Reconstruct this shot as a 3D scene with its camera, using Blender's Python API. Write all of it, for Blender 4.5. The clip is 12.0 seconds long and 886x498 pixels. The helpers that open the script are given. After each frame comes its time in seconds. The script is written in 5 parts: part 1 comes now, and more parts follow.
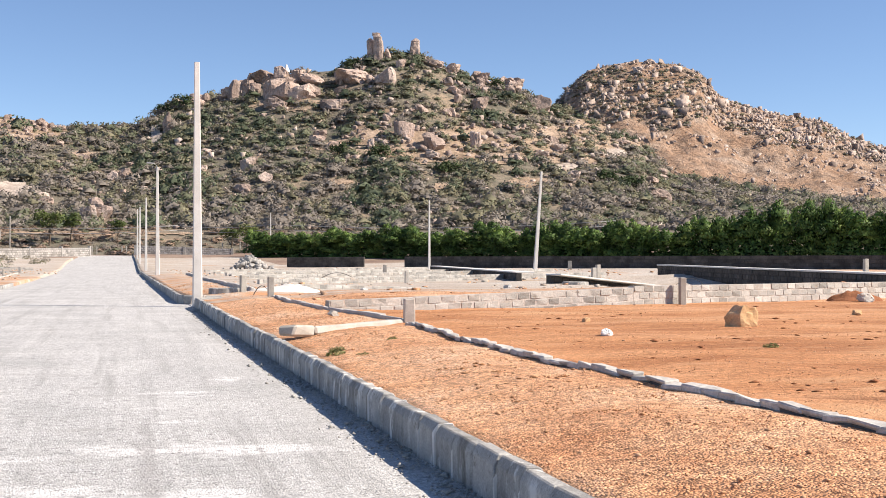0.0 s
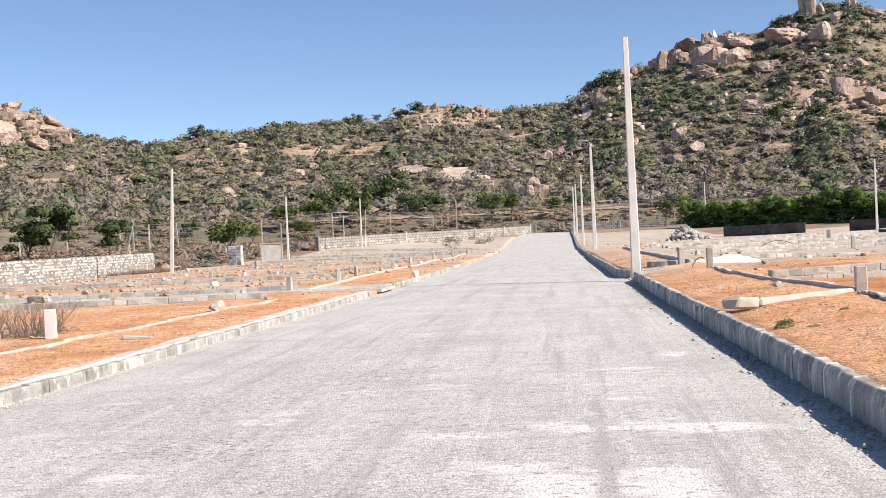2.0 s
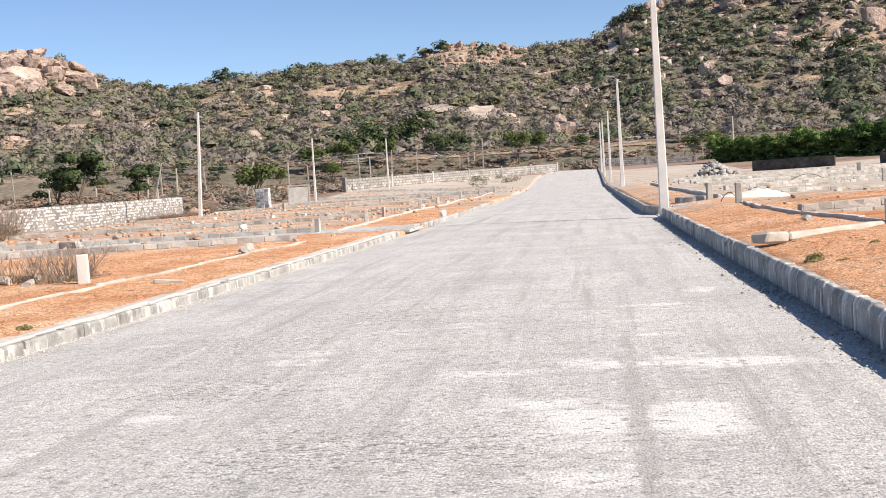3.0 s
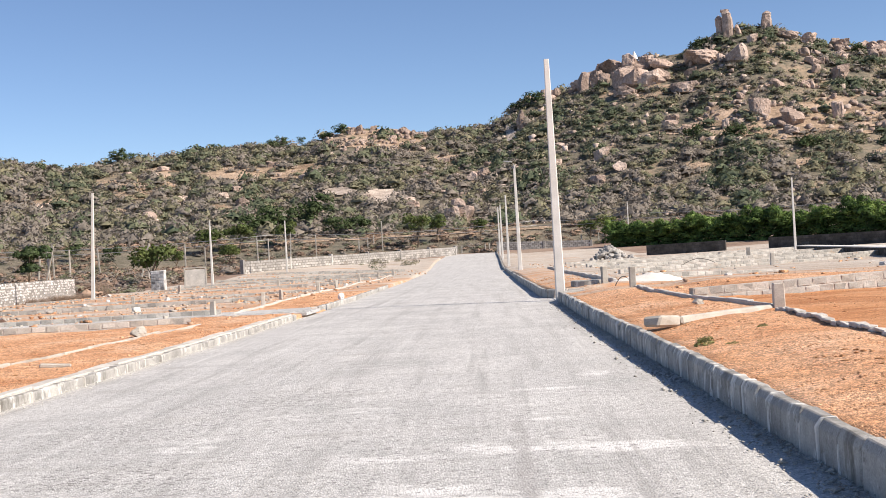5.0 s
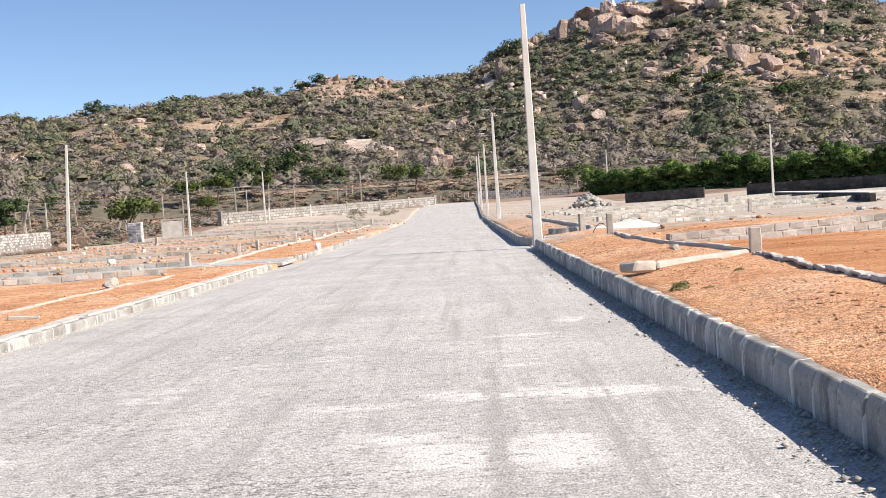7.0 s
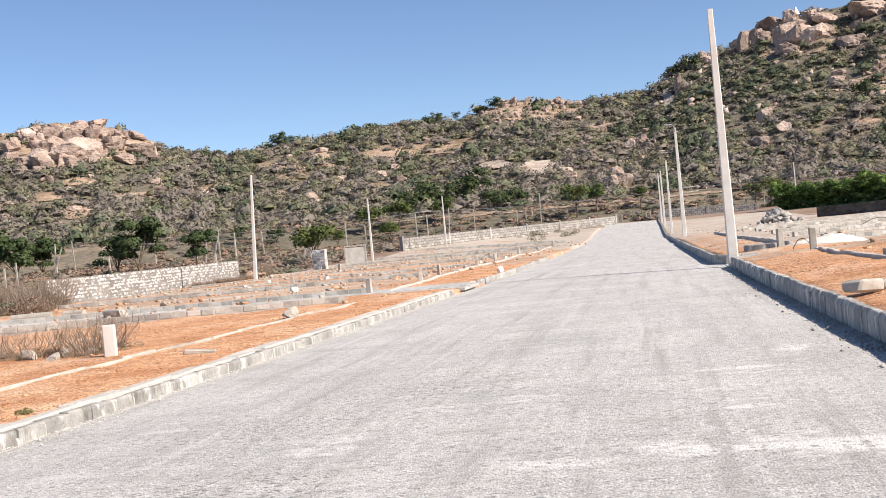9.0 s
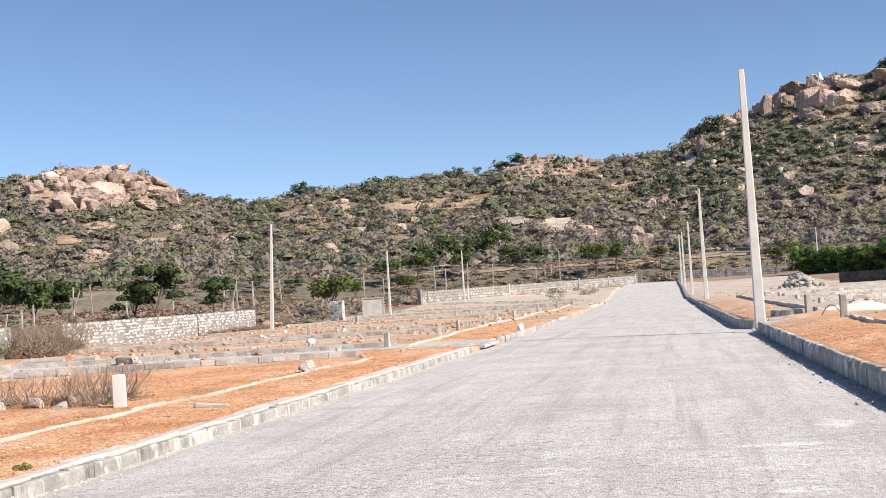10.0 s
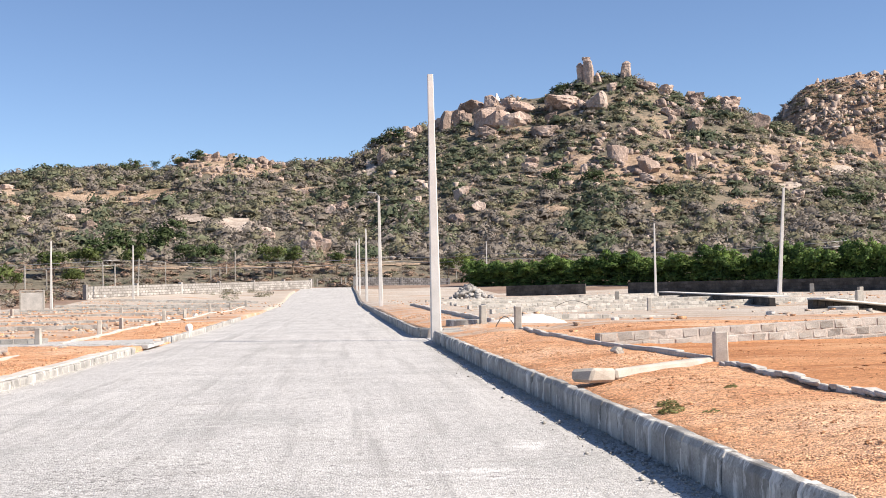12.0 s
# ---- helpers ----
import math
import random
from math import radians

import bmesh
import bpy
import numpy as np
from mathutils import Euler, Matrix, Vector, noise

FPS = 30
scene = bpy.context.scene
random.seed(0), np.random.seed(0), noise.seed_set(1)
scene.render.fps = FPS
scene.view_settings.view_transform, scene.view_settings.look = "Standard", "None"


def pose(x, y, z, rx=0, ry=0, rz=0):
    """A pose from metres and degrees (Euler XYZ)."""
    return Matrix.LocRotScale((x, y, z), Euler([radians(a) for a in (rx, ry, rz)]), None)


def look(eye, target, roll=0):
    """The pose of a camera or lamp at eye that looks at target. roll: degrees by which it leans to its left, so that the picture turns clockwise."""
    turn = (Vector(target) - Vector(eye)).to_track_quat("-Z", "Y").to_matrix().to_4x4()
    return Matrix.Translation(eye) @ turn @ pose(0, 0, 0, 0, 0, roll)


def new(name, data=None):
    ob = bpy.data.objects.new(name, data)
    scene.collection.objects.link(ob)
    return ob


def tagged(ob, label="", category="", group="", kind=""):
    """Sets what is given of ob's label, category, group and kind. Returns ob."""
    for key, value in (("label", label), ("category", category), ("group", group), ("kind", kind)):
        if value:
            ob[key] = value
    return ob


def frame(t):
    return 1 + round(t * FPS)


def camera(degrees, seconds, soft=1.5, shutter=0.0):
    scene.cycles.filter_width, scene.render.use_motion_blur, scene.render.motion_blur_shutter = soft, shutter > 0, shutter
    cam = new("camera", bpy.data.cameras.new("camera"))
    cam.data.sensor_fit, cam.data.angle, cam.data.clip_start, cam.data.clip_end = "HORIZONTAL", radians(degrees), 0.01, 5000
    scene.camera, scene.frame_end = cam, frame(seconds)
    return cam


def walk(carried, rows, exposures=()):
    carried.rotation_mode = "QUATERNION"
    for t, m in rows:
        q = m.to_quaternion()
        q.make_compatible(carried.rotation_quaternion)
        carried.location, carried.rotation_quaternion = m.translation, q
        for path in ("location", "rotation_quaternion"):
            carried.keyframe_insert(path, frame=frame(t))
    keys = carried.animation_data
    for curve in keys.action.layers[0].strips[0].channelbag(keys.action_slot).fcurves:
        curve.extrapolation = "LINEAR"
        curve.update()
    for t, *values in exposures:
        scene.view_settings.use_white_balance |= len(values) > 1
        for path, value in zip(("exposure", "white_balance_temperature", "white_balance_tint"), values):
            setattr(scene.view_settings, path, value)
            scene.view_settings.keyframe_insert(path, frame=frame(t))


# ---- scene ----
cam = camera(39.6, 12.0, 0.9)
PATH = [
    (0, (1.115, -1.78, 1.517), (1.609, 0.158, 1.535), 0.1),
    (0.5, (1.192, -1.737, 1.517), (1.196, 0.262, 1.493), -1.7),
    (1, (1.137, -1.706, 1.535), (0.922, 0.282, 1.508), -3.2),
    (1.5, (1.098, -1.663, 1.545), (0.886, 0.326, 1.537), -2.8),
    (2, (1.062, -1.681, 1.553), (0.861, 0.309, 1.54), -2.5),
    (2.5, (1.055, -1.713, 1.555), (0.803, 0.268, 1.446), -3.5),
    (4.5, (1.085, -1.686, 1.548), (0.915, 0.305, 1.455), -2.9),
    (5, (1.107, -1.665, 1.558), (1.027, 0.334, 1.574), -3.2),
    (5.5, (1.134, -1.67, 1.564), (1.125, 0.329, 1.621), -3.4),
    (6, (1.191, -1.663, 1.551), (1.194, 0.337, 1.551), -3.3),
    (6.5, (1.246, -1.6, 1.52), (1.229, 0.399, 1.459), -3.3),
    (6.7, (1.223, -1.535, 1.509), (1.188, 0.463, 1.439), -3.5),
    (8.3, (1.045, -0.545, 1.496), (0.943, 1.452, 1.461), -4.7),
    (8.5, (0.987, -0.369, 1.506), (0.838, 1.626, 1.476), -4.8),
    (9, (0.937, 0.046, 1.494), (0.598, 2.017, 1.485), -5.2),
    (9.5, (0.86, 0.374, 1.511), (0.398, 2.32, 1.534), -4.1),
    (10, (0.726, 0.688, 1.539), (0.365, 2.654, 1.62), -3.5),
    (10.5, (0.727, 1.128, 1.515), (0.473, 3.111, 1.578), -3.0),
    (11, (0.666, 1.563, 1.488), (0.569, 3.56, 1.442), -1.5),
    (11.5, (0.607, 1.907, 1.504), (0.679, 3.906, 1.48), -2.5),
    (12, (0.626, 2.372, 1.497), (0.784, 4.365, 1.563), -1.0),
]
walk(cam, [(t, look(eye, target, roll)) for t, eye, target, roll in PATH], [(0, 0.66, 6900, 14), (1, 0.53, 6900, 14), (2, 0.58, 6900, 14), (4.5, 0.52, 6900, 14), (6.5, 0.57, 6900, 14), (8.5, 0.55, 6900, 14), (9.5, 0.53, 6900, 14), (10.5, 0.58, 6900, 14), (12, 0.66, 6900, 14)])

# ---------------------------------------------------------------- light
world = bpy.data.worlds.new("world")
scene.world = world
world.use_nodes = True
wn = world.node_tree
sky = wn.nodes.new("ShaderNodeTexSky")
sky.sky_type = "NISHITA"
sky.sun_disc = False
SUN_EL, SUN_AZ = radians(40.5), radians(110)      # azimuth clockwise from +y
sky.sun_elevation, sky.sun_rotation = SUN_EL, SUN_AZ
sky.altitude, sky.air_density, sky.dust_density, sky.ozone_density = 1000, 0.8, 0.1, 4.6
wn.links.new(sky.outputs[0], wn.nodes["Background"].inputs[0])
wn.nodes["Background"].inputs[1].default_value = 0.099
sun = new("sun", bpy.data.lights.new("sun", "SUN"))
sun.data.energy, sun.data.angle, sun.data.color = 5.0, radians(0.6), (1.0, 0.93, 0.82)
sun_way = Vector((math.sin(SUN_AZ) * math.cos(SUN_EL), math.cos(SUN_AZ) * math.cos(SUN_EL), math.sin(SUN_EL)))
sun.matrix_world = look(sun_way * 50, (0, 0, 0))

# ---------------------------------------------------------------- materials
def surf(name, colours, scale=1.0, rough=0.9, bump=0.3, bump_scale=None, grain=0.25, grain_scale=None,
         random=0.0, island=0.0, mid=(0.35, 0.65), detail=6, stretch=None, metal=0.0, dist=0.02, spots=None, leaf=0.0, grains=None):
    """A matt surface: colours mixed by a broad noise, darkened and lightened by a fine one, varied per object or island."""
    m = bpy.data.materials.new(name)
    m.use_nodes = True
    nt = m.node_tree
    N, L = nt.nodes, nt.links
    b = N["Principled BSDF"]
    b.inputs["Roughness"].default_value = rough
    b.inputs["Metallic"].default_value = metal
    b.inputs["Specular IOR Level"].default_value = 0.25
    geo = N.new("ShaderNodeNewGeometry")
    vec = geo.outputs["Position"]
    if stretch:
        mp = N.new("ShaderNodeMapping")
        mp.inputs["Scale"].default_value = stretch
        L.new(vec, mp.inputs[0])
        vec = mp.outputs[0]
    n1 = N.new("ShaderNodeTexNoise")
    n1.inputs["Scale"].default_value, n1.inputs["Detail"].default_value = scale, detail
    n1.inputs["Roughness"].default_value = 0.62
    L.new(vec, n1.inputs["Vector"])
    ramp = N.new("ShaderNodeValToRGB")
    el = ramp.color_ramp.elements
    while len(el) < len(colours):
        el.new(0.5)
    for i, c in enumerate(colours):
        el[i].position = mid[0] + (mid[1] - mid[0]) * i / max(1, len(colours) - 1)
        el[i].color = (*c, 1)
    L.new(n1.outputs[0], ramp.inputs[0])
    col = ramp.outputs[0]
    n2 = N.new("ShaderNodeTexNoise")
    n2.inputs["Scale"].default_value, n2.inputs["Detail"].default_value = grain_scale or scale * 14, 5
    n2.inputs["Roughness"].default_value = 0.7
    L.new(geo.outputs["Position"], n2.inputs["Vector"])

    def gain(value_socket, amount, colour, lo=0.3, hi=0.7):
        mr = N.new("ShaderNodeMapRange")
        mr.inputs["From Min"].default_value, mr.inputs["From Max"].default_value = lo, hi
        mr.inputs["To Min"].default_value, mr.inputs["To Max"].default_value = 1 - amount, 1 + amount
        L.new(value_socket, mr.inputs[0])
        mx = N.new("ShaderNodeMix")
        mx.data_type, mx.blend_type = "RGBA", "MULTIPLY"
        mx.inputs["Factor"].default_value = 1
        L.new(colour, mx.inputs[6])
        L.new(mr.outputs[0], mx.inputs[7])
        return mx.outputs[2]
    col = gain(n2.outputs[0], grain, col)
    if grains:
        vo = N.new("ShaderNodeTexVoronoi")
        vo.inputs["Scale"].default_value = grains[0]
        L.new(geo.outputs["Position"], vo.inputs["Vector"])
        sp = N.new("ShaderNodeSeparateColor")
        L.new(vo.outputs["Color"], sp.inputs[0])
        col = gain(sp.outputs[0], grains[1], col, 0, 1)
    if random:
        oi = N.new("ShaderNodeObjectInfo")
        col = gain(oi.outputs["Random"], random, col, 0, 1)
    if island:
        col = gain(geo.outputs["Random Per Island"], island, col, 0, 1)
    for c, s, lo, hi, way, *focus in spots or ():
        mp = N.new("ShaderNodeMapping")
        mp.inputs["Scale"].default_value = way
        L.new(geo.outputs["Position"], mp.inputs[0])
        n3 = N.new("ShaderNodeTexNoise")
        n3.inputs["Scale"].default_value, n3.inputs["Detail"].default_value = s, 7
        n3.inputs["Roughness"].default_value = 0.72
        L.new(mp.outputs[0], n3.inputs["Vector"])
        mr = N.new("ShaderNodeMapRange")
        mr.inputs["From Min"].default_value, mr.inputs["From Max"].default_value = lo, hi
        L.new(n3.outputs[0], mr.inputs[0])
        level = n3.outputs[0]
        for cx, cy, rx, ry, more in focus:
            m2 = N.new("ShaderNodeMapping")
            m2.inputs["Location"].default_value = (-cx / rx, -cy / ry, 0)
            m2.inputs["Scale"].default_value = (1 / rx, 1 / ry, 0)
            L.new(geo.outputs["Position"], m2.inputs[0])
            ln = N.new("ShaderNodeVectorMath")
            ln.operation = "LENGTH"
            L.new(m2.outputs[0], ln.inputs[0])
            fall = N.new("ShaderNodeMapRange")
            fall.inputs["From Min"].default_value, fall.inputs["From Max"].default_value = 0.3, 1.3
            fall.inputs["To Min"].default_value, fall.inputs["To Max"].default_value = more, 0
            L.new(ln.outputs["Value"], fall.inputs[0])
            ad = N.new("ShaderNodeMath")
            L.new(level, ad.inputs[0])
            L.new(fall.outputs[0], ad.inputs[1])
            level = ad.outputs[0]
            L.new(level, mr.inputs[0])
        mx = N.new("ShaderNodeMix")
        mx.data_type = "RGBA"
        L.new(mr.outputs[0], mx.inputs["Factor"])
        L.new(col, mx.inputs[6])
        mx.inputs[7].default_value = (*c, 1)
        col = mx.outputs[2]
    L.new(col, b.inputs["Base Color"])
    if bump:
        n4 = N.new("ShaderNodeTexNoise")
        n4.inputs["Scale"].default_value, n4.inputs["Detail"].default_value = bump_scale or scale * 10, 6
        n4.inputs["Roughness"].default_value = 0.7
        L.new(geo.outputs["Position"], n4.inputs["Vector"])
        bp = N.new("ShaderNodeBump")
        bp.inputs["Strength"].default_value, bp.inputs["Distance"].default_value = bump, dist
        L.new(n4.outputs[0], bp.inputs["Height"])
        if grains:
            b2 = N.new("ShaderNodeBump")
            b2.invert = True
            b2.inputs["Strength"].default_value, b2.inputs["Distance"].default_value = grains[2], 0.6 / grains[0]
            L.new(vo.outputs["Distance"], b2.inputs["Height"])
            L.new(bp.outputs[0], b2.inputs["Normal"])
            bp = b2
        L.new(bp.outputs[0], b.inputs["Normal"])
    if leaf:
        tr = N.new("ShaderNodeBsdfTranslucent")
        L.new(col, tr.inputs[0])
        ms = N.new("ShaderNodeMixShader")
        ms.inputs[0].default_value = leaf
        L.new(b.outputs[0], ms.inputs[1])
        L.new(tr.outputs[0], ms.inputs[2])
        L.new(ms.outputs[0], N["Material Output"].inputs[0])
    return m


ALL = (1, 1, 1)
M_SOIL = surf("red_soil", [(0.50, 0.24, 0.12), (0.64, 0.355, 0.20), (0.70, 0.445, 0.29)], 0.6, 0.95, 0.4, 16, 0.35, 9, dist=0.02, grains=(52, 0.62, 1.3),
              spots=[((0.66, 0.50, 0.37), 0.2, 0.58, 0.75, ALL), ((0.34, 0.15, 0.07), 1.3, 0.62, 0.72, ALL)])
M_LOT = surf("lot_soil", [(0.38, 0.16, 0.068), (0.51, 0.245, 0.115), (0.57, 0.305, 0.16)], 0.35, 0.95, 0.8, 14, 0.3, 12, dist=0.03, grains=(38, 0.25, 0.7), stretch=(0.5, 1.6, 1),
             spots=[((0.26, 0.11, 0.05), 0.9, 0.54, 0.68, (0.35, 2.2, 1)), ((0.60, 0.36, 0.20), 0.5, 0.54, 0.70, (0.5, 1.2, 1)), ((0.20, 0.09, 0.04), 2.6, 0.60, 0.68, (0.5, 2.0, 1))])
M_PLOT = surf("pale_plot_soil", [(0.40, 0.23, 0.14), (0.50, 0.35, 0.25), (0.53, 0.43, 0.35)], 0.22, 0.95, 0.9, 12, 0.35, 9, dist=0.05, stretch=(0.5, 1.2, 1),
              spots=[((0.55, 0.295, 0.16), 0.22, 0.50, 0.60, (0.5, 1.6, 1)), ((0.54, 0.49, 0.43), 0.3, 0.52, 0.62, (0.5, 1.8, 1)), ((0.30, 0.24, 0.19), 0.8, 0.58, 0.70, ALL)])
M_PALE = surf("pale_grey_plot_soil", [(0.40, 0.32, 0.25), (0.47, 0.41, 0.35), (0.52, 0.48, 0.43)], 0.25, 0.95, 0.9, 12, 0.35, 9, dist=0.05, stretch=(0.5, 1.4, 1),
              spots=[((0.48, 0.28, 0.17), 0.25, 0.57, 0.68, (0.5, 1.8, 1)), ((0.28, 0.24, 0.20), 0.9, 0.58, 0.70, (0.6, 1.4, 1))])
DUST = [(1.0, 5.9, 0.42, 0.75, 0.3), (1.0, 8.1, 0.35, 0.45, 0.26), (1.85, 8.2, 0.6, 0.45, 0.26), (0.55, 6.6, 0.35, 0.4, 0.2), (1.65, 6.0, 0.35, 0.8, 0.22), (1.65, 9.9, 0.4, 0.4, 0.2),
        (2.6, 8.0, 0.6, 0.35, 0.14), (0.1, 7.9, 0.5, 0.35, 0.16), (-1.6, 9.1, 0.6, 0.5, 0.12), (-2.2, 6.5, 0.5, 0.4, 0.12), (1.6, 10.9, 0.45, 0.4, 0.14), (1.0, 4.4, 0.5, 0.8, 0.16), (1.5, 12.4, 0.8, 0.5, 0.12),
        (-0.2, 11.0, 0.5, 1.2, 0.10), (2.3, 14.0, 0.3, 0.5, 0.14)]
WORN = [(0.0, 5.3, 0.7, 0.7, 0.07), (-0.9, 5.2, 0.5, 0.8, 0.06), (-2.0, 7.6, 0.8, 0.7, 0.06), (-1.4, 12.6, 1.2, 1.4, 0.05), (-2.6, 10.5, 1.0, 1.2, 0.05)]
TRACKS = [(1.26, 6.4, 0.10, 5.0, 0.24), (2.0, 7.5, 0.05, 6.0, 0.16), (2.12, 6.5, 0.03, 5.0, 0.14)]
M_ROAD = surf("cement_road", [(0.43, 0.43, 0.42), (0.50, 0.495, 0.485), (0.56, 0.555, 0.54)], 0.5, 0.9, 0.8, 60, 0.36, 36, dist=0.012, grains=(46, 0.24, 0.45),
              spots=[((0.37, 0.365, 0.355), 1.0, 0.50, 0.66, (2.6, 0.10, 1)), ((0.60, 0.595, 0.58), 1.0, 0.56, 0.70, (3.6, 0.08, 1)),
                     ((0.40, 0.39, 0.375), 1.1, 0.56, 0.68, (0.5, 1.5, 1)), ((0.60, 0.595, 0.58), 1.3, 0.57, 0.68, (0.5, 2.2, 1)), ((0.70, 0.695, 0.68), 1.6, 0.60, 0.74, (0.9, 1.6, 1), *DUST),
                     ((0.40, 0.39, 0.38), 3.0, 0.60, 0.74, (1.5, 0.5, 1), *TRACKS), ((0.30, 0.295, 0.285), 9, 0.57, 0.64, ALL), ((0.21, 0.205, 0.195), 17, 0.575, 0.63, (1, 1.3, 1), *WORN),
                     ((0.70, 0.695, 0.68), 26, 0.59, 0.65, (0.7, 1.3, 1)), ((0.66, 0.655, 0.64), 24, 0.60, 0.68, ALL, *WORN[:3])])
M_KERB = surf("kerb_concrete", [(0.27, 0.265, 0.25), (0.36, 0.35, 0.33), (0.46, 0.45, 0.42)], 2.2, 0.9, 0.7, 40, 0.25, 60, random=0.16, dist=0.012,
              spots=[((0.66, 0.65, 0.62), 3.4, 0.55, 0.62, (1, 1, 0.5)), ((0.15, 0.14, 0.12), 3.1, 0.54, 0.70, (1, 1, 0.35)), ((0.20, 0.19, 0.17), 9, 0.58, 0.68, ALL)])
M_BLOCK = surf("concrete_block", [(0.31, 0.305, 0.285), (0.41, 0.40, 0.37), (0.50, 0.48, 0.45)], 1.1, 0.92, 0.7, 30, 0.3, 40, random=0.27, dist=0.015,
               spots=[((0.50, 0.46, 0.40), 1.7, 0.56, 0.68, (1, 1, 1.4)), ((0.22, 0.19, 0.16), 1.3, 0.60, 0.70, (1, 1, 2)), ((0.45, 0.28, 0.17), 0.8, 0.60, 0.74, (1, 1, 2.5))])
M_BED = surf("rough_mortar_bed", [(0.38, 0.36, 0.33), (0.53, 0.50, 0.46)], 1.6, 0.95, 0.6, 30, 0.3, dist=0.015, spots=[((0.45, 0.29, 0.19), 0.9, 0.58, 0.72, ALL)])
M_MORTAR = surf("mortar", [(0.44, 0.42, 0.385), (0.60, 0.565, 0.52)], 1.2, 0.95, 0.5, 30, 0.25, dist=0.01)
# dark wall joints, and the shade coloured in under the edging strip
M_JOINT_SHADE = surf("dark_joint_and_shade", [(0.12, 0.11, 0.10), (0.20, 0.18, 0.16)], 1.2, 0.95, 0.5, 30, 0.2, dist=0.01)
M_POLE = surf("pole_concrete", [(0.60, 0.58, 0.54), (0.72, 0.70, 0.66)], 1.2, 0.8, 0.3, 30, 0.1, 40, dist=0.005, spots=[((0.42, 0.40, 0.36), 1.5, 0.62, 0.75, (4, 4, 0.4))])
M_POST = surf("granite_post", [(0.34, 0.315, 0.275), (0.50, 0.47, 0.42)], 2.5, 0.9, 0.4, 40, 0.22, 60, random=0.15, dist=0.01)
M_WHITEST = surf("whitewashed_stone", [(0.30, 0.29, 0.28), (0.44, 0.43, 0.42), (0.60, 0.59, 0.57)], 2.5, 0.9, 0.6, 20, 0.3, 20, random=0.5, dist=0.02)
M_GRAN = surf("granite_wall", [(0.28, 0.27, 0.255), (0.42, 0.40, 0.375)], 0.8, 0.9, 0.6, 8, 0.35, 10, random=0.3, dist=0.04)
M_ROCK = surf("pink_granite", [(0.25, 0.19, 0.16), (0.40, 0.305, 0.255), (0.52, 0.42, 0.36)], 0.12, 0.92, 1.0, 1.1, 0.35, 1.6, random=0.2, island=0.15, dist=0.5,
              stretch=(1, 1, 0.6), spots=[((0.10, 0.085, 0.075), 0.45, 0.56, 0.72, (1, 1, 0.35)), ((0.52, 0.43, 0.36), 0.6, 0.62, 0.74, ALL)])
M_BARE = surf("bare_rock_slope", [(0.24, 0.17, 0.115), (0.38, 0.28, 0.20), (0.48, 0.36, 0.27)], 0.10, 0.95, 1.0, 0.8, 0.4, 0.9, dist=0.5, stretch=(1, 1, 2.2),
              spots=[((0.15, 0.115, 0.08), 0.35, 0.55, 0.68, (1, 1, 2.5))])
M_QUARRY = surf("quarry_earth", [(0.36, 0.225, 0.145), (0.43, 0.285, 0.195), (0.47, 0.36, 0.28)], 0.06, 0.95, 1.0, 0.35, 0.4, 0.5, dist=2.2,
                spots=[((0.24, 0.17, 0.125), 0.16, 0.50, 0.62, (1, 1, 1.6)), ((0.20, 0.17, 0.14), 0.5, 0.58, 0.68, ALL), ((0.53, 0.41, 0.32), 0.2, 0.60, 0.72, (1, 1, 0.6))])
M_RUBBLE = surf("pale_rubble", [(0.28, 0.22, 0.185), (0.42, 0.335, 0.285), (0.54, 0.445, 0.39)], 0.1, 0.95, 0.8, 0.9, 0.3, 1.5, island=0.25, dist=0.4)
M_HILL = surf("hill_soil", [(0.14, 0.13, 0.10), (0.185, 0.16, 0.12), (0.30, 0.23, 0.165)], 0.06, 0.95, 0.8, 0.8, 0.35, 0.9, dist=0.4,
              mid=(0.36, 0.66), spots=[((0.36, 0.27, 0.19), 0.045, 0.56, 0.66, (1, 1, 2)), ((0.10, 0.10, 0.075), 0.5, 0.52, 0.62, ALL)])
M_FIELD = surf("dry_field", [(0.215, 0.145, 0.11), (0.27, 0.19, 0.145), (0.32, 0.245, 0.185)], 0.06, 0.95, 0.6, 1.5, 0.35, 1.2, dist=0.15,
               spots=[((0.34, 0.27, 0.2), 0.09, 0.60, 0.70, (0.5, 2, 1))])
M_TRUNK = surf("bark", [(0.10, 0.075, 0.055), (0.19, 0.145, 0.105)], 3, 0.95, 0.6, 12, 0.2)
# scrub tones lightened so that the distant haze is held in the colours
M_SHRUB = [surf("shrub_" + n, c, 0.3, 0.9, 0, None, 0.3, 2.6, island=0.16, leaf=0.25) for n, c in (
    ("green", [(0.142, 0.160, 0.104), (0.212, 0.220, 0.140)]),
    ("olive", [(0.188, 0.180, 0.120), (0.255, 0.240, 0.158)]),
    ("grey", [(0.208, 0.186, 0.162), (0.285, 0.250, 0.215)]),
    ("dark", [(0.088, 0.114, 0.074), (0.134, 0.156, 0.096)]))]
M_HEDGE = surf("hedge_leaf", [(0.026, 0.058, 0.014), (0.088, 0.158, 0.038), (0.22, 0.305, 0.08)], 0.45, 0.6, 0, None, 0.3, 1.5, island=0.45, leaf=0.24)
M_TREE = surf("tree_leaf", [(0.065, 0.10, 0.03), (0.12, 0.15, 0.045)], 0.3, 0.65, 0, None, 0.2, 1.5, island=0.4, leaf=0.25)
M_DRY = surf("dry_twig", [(0.22, 0.165, 0.125), (0.36, 0.29, 0.23)], 2, 0.9, 0, None, 0.2, island=0.3)
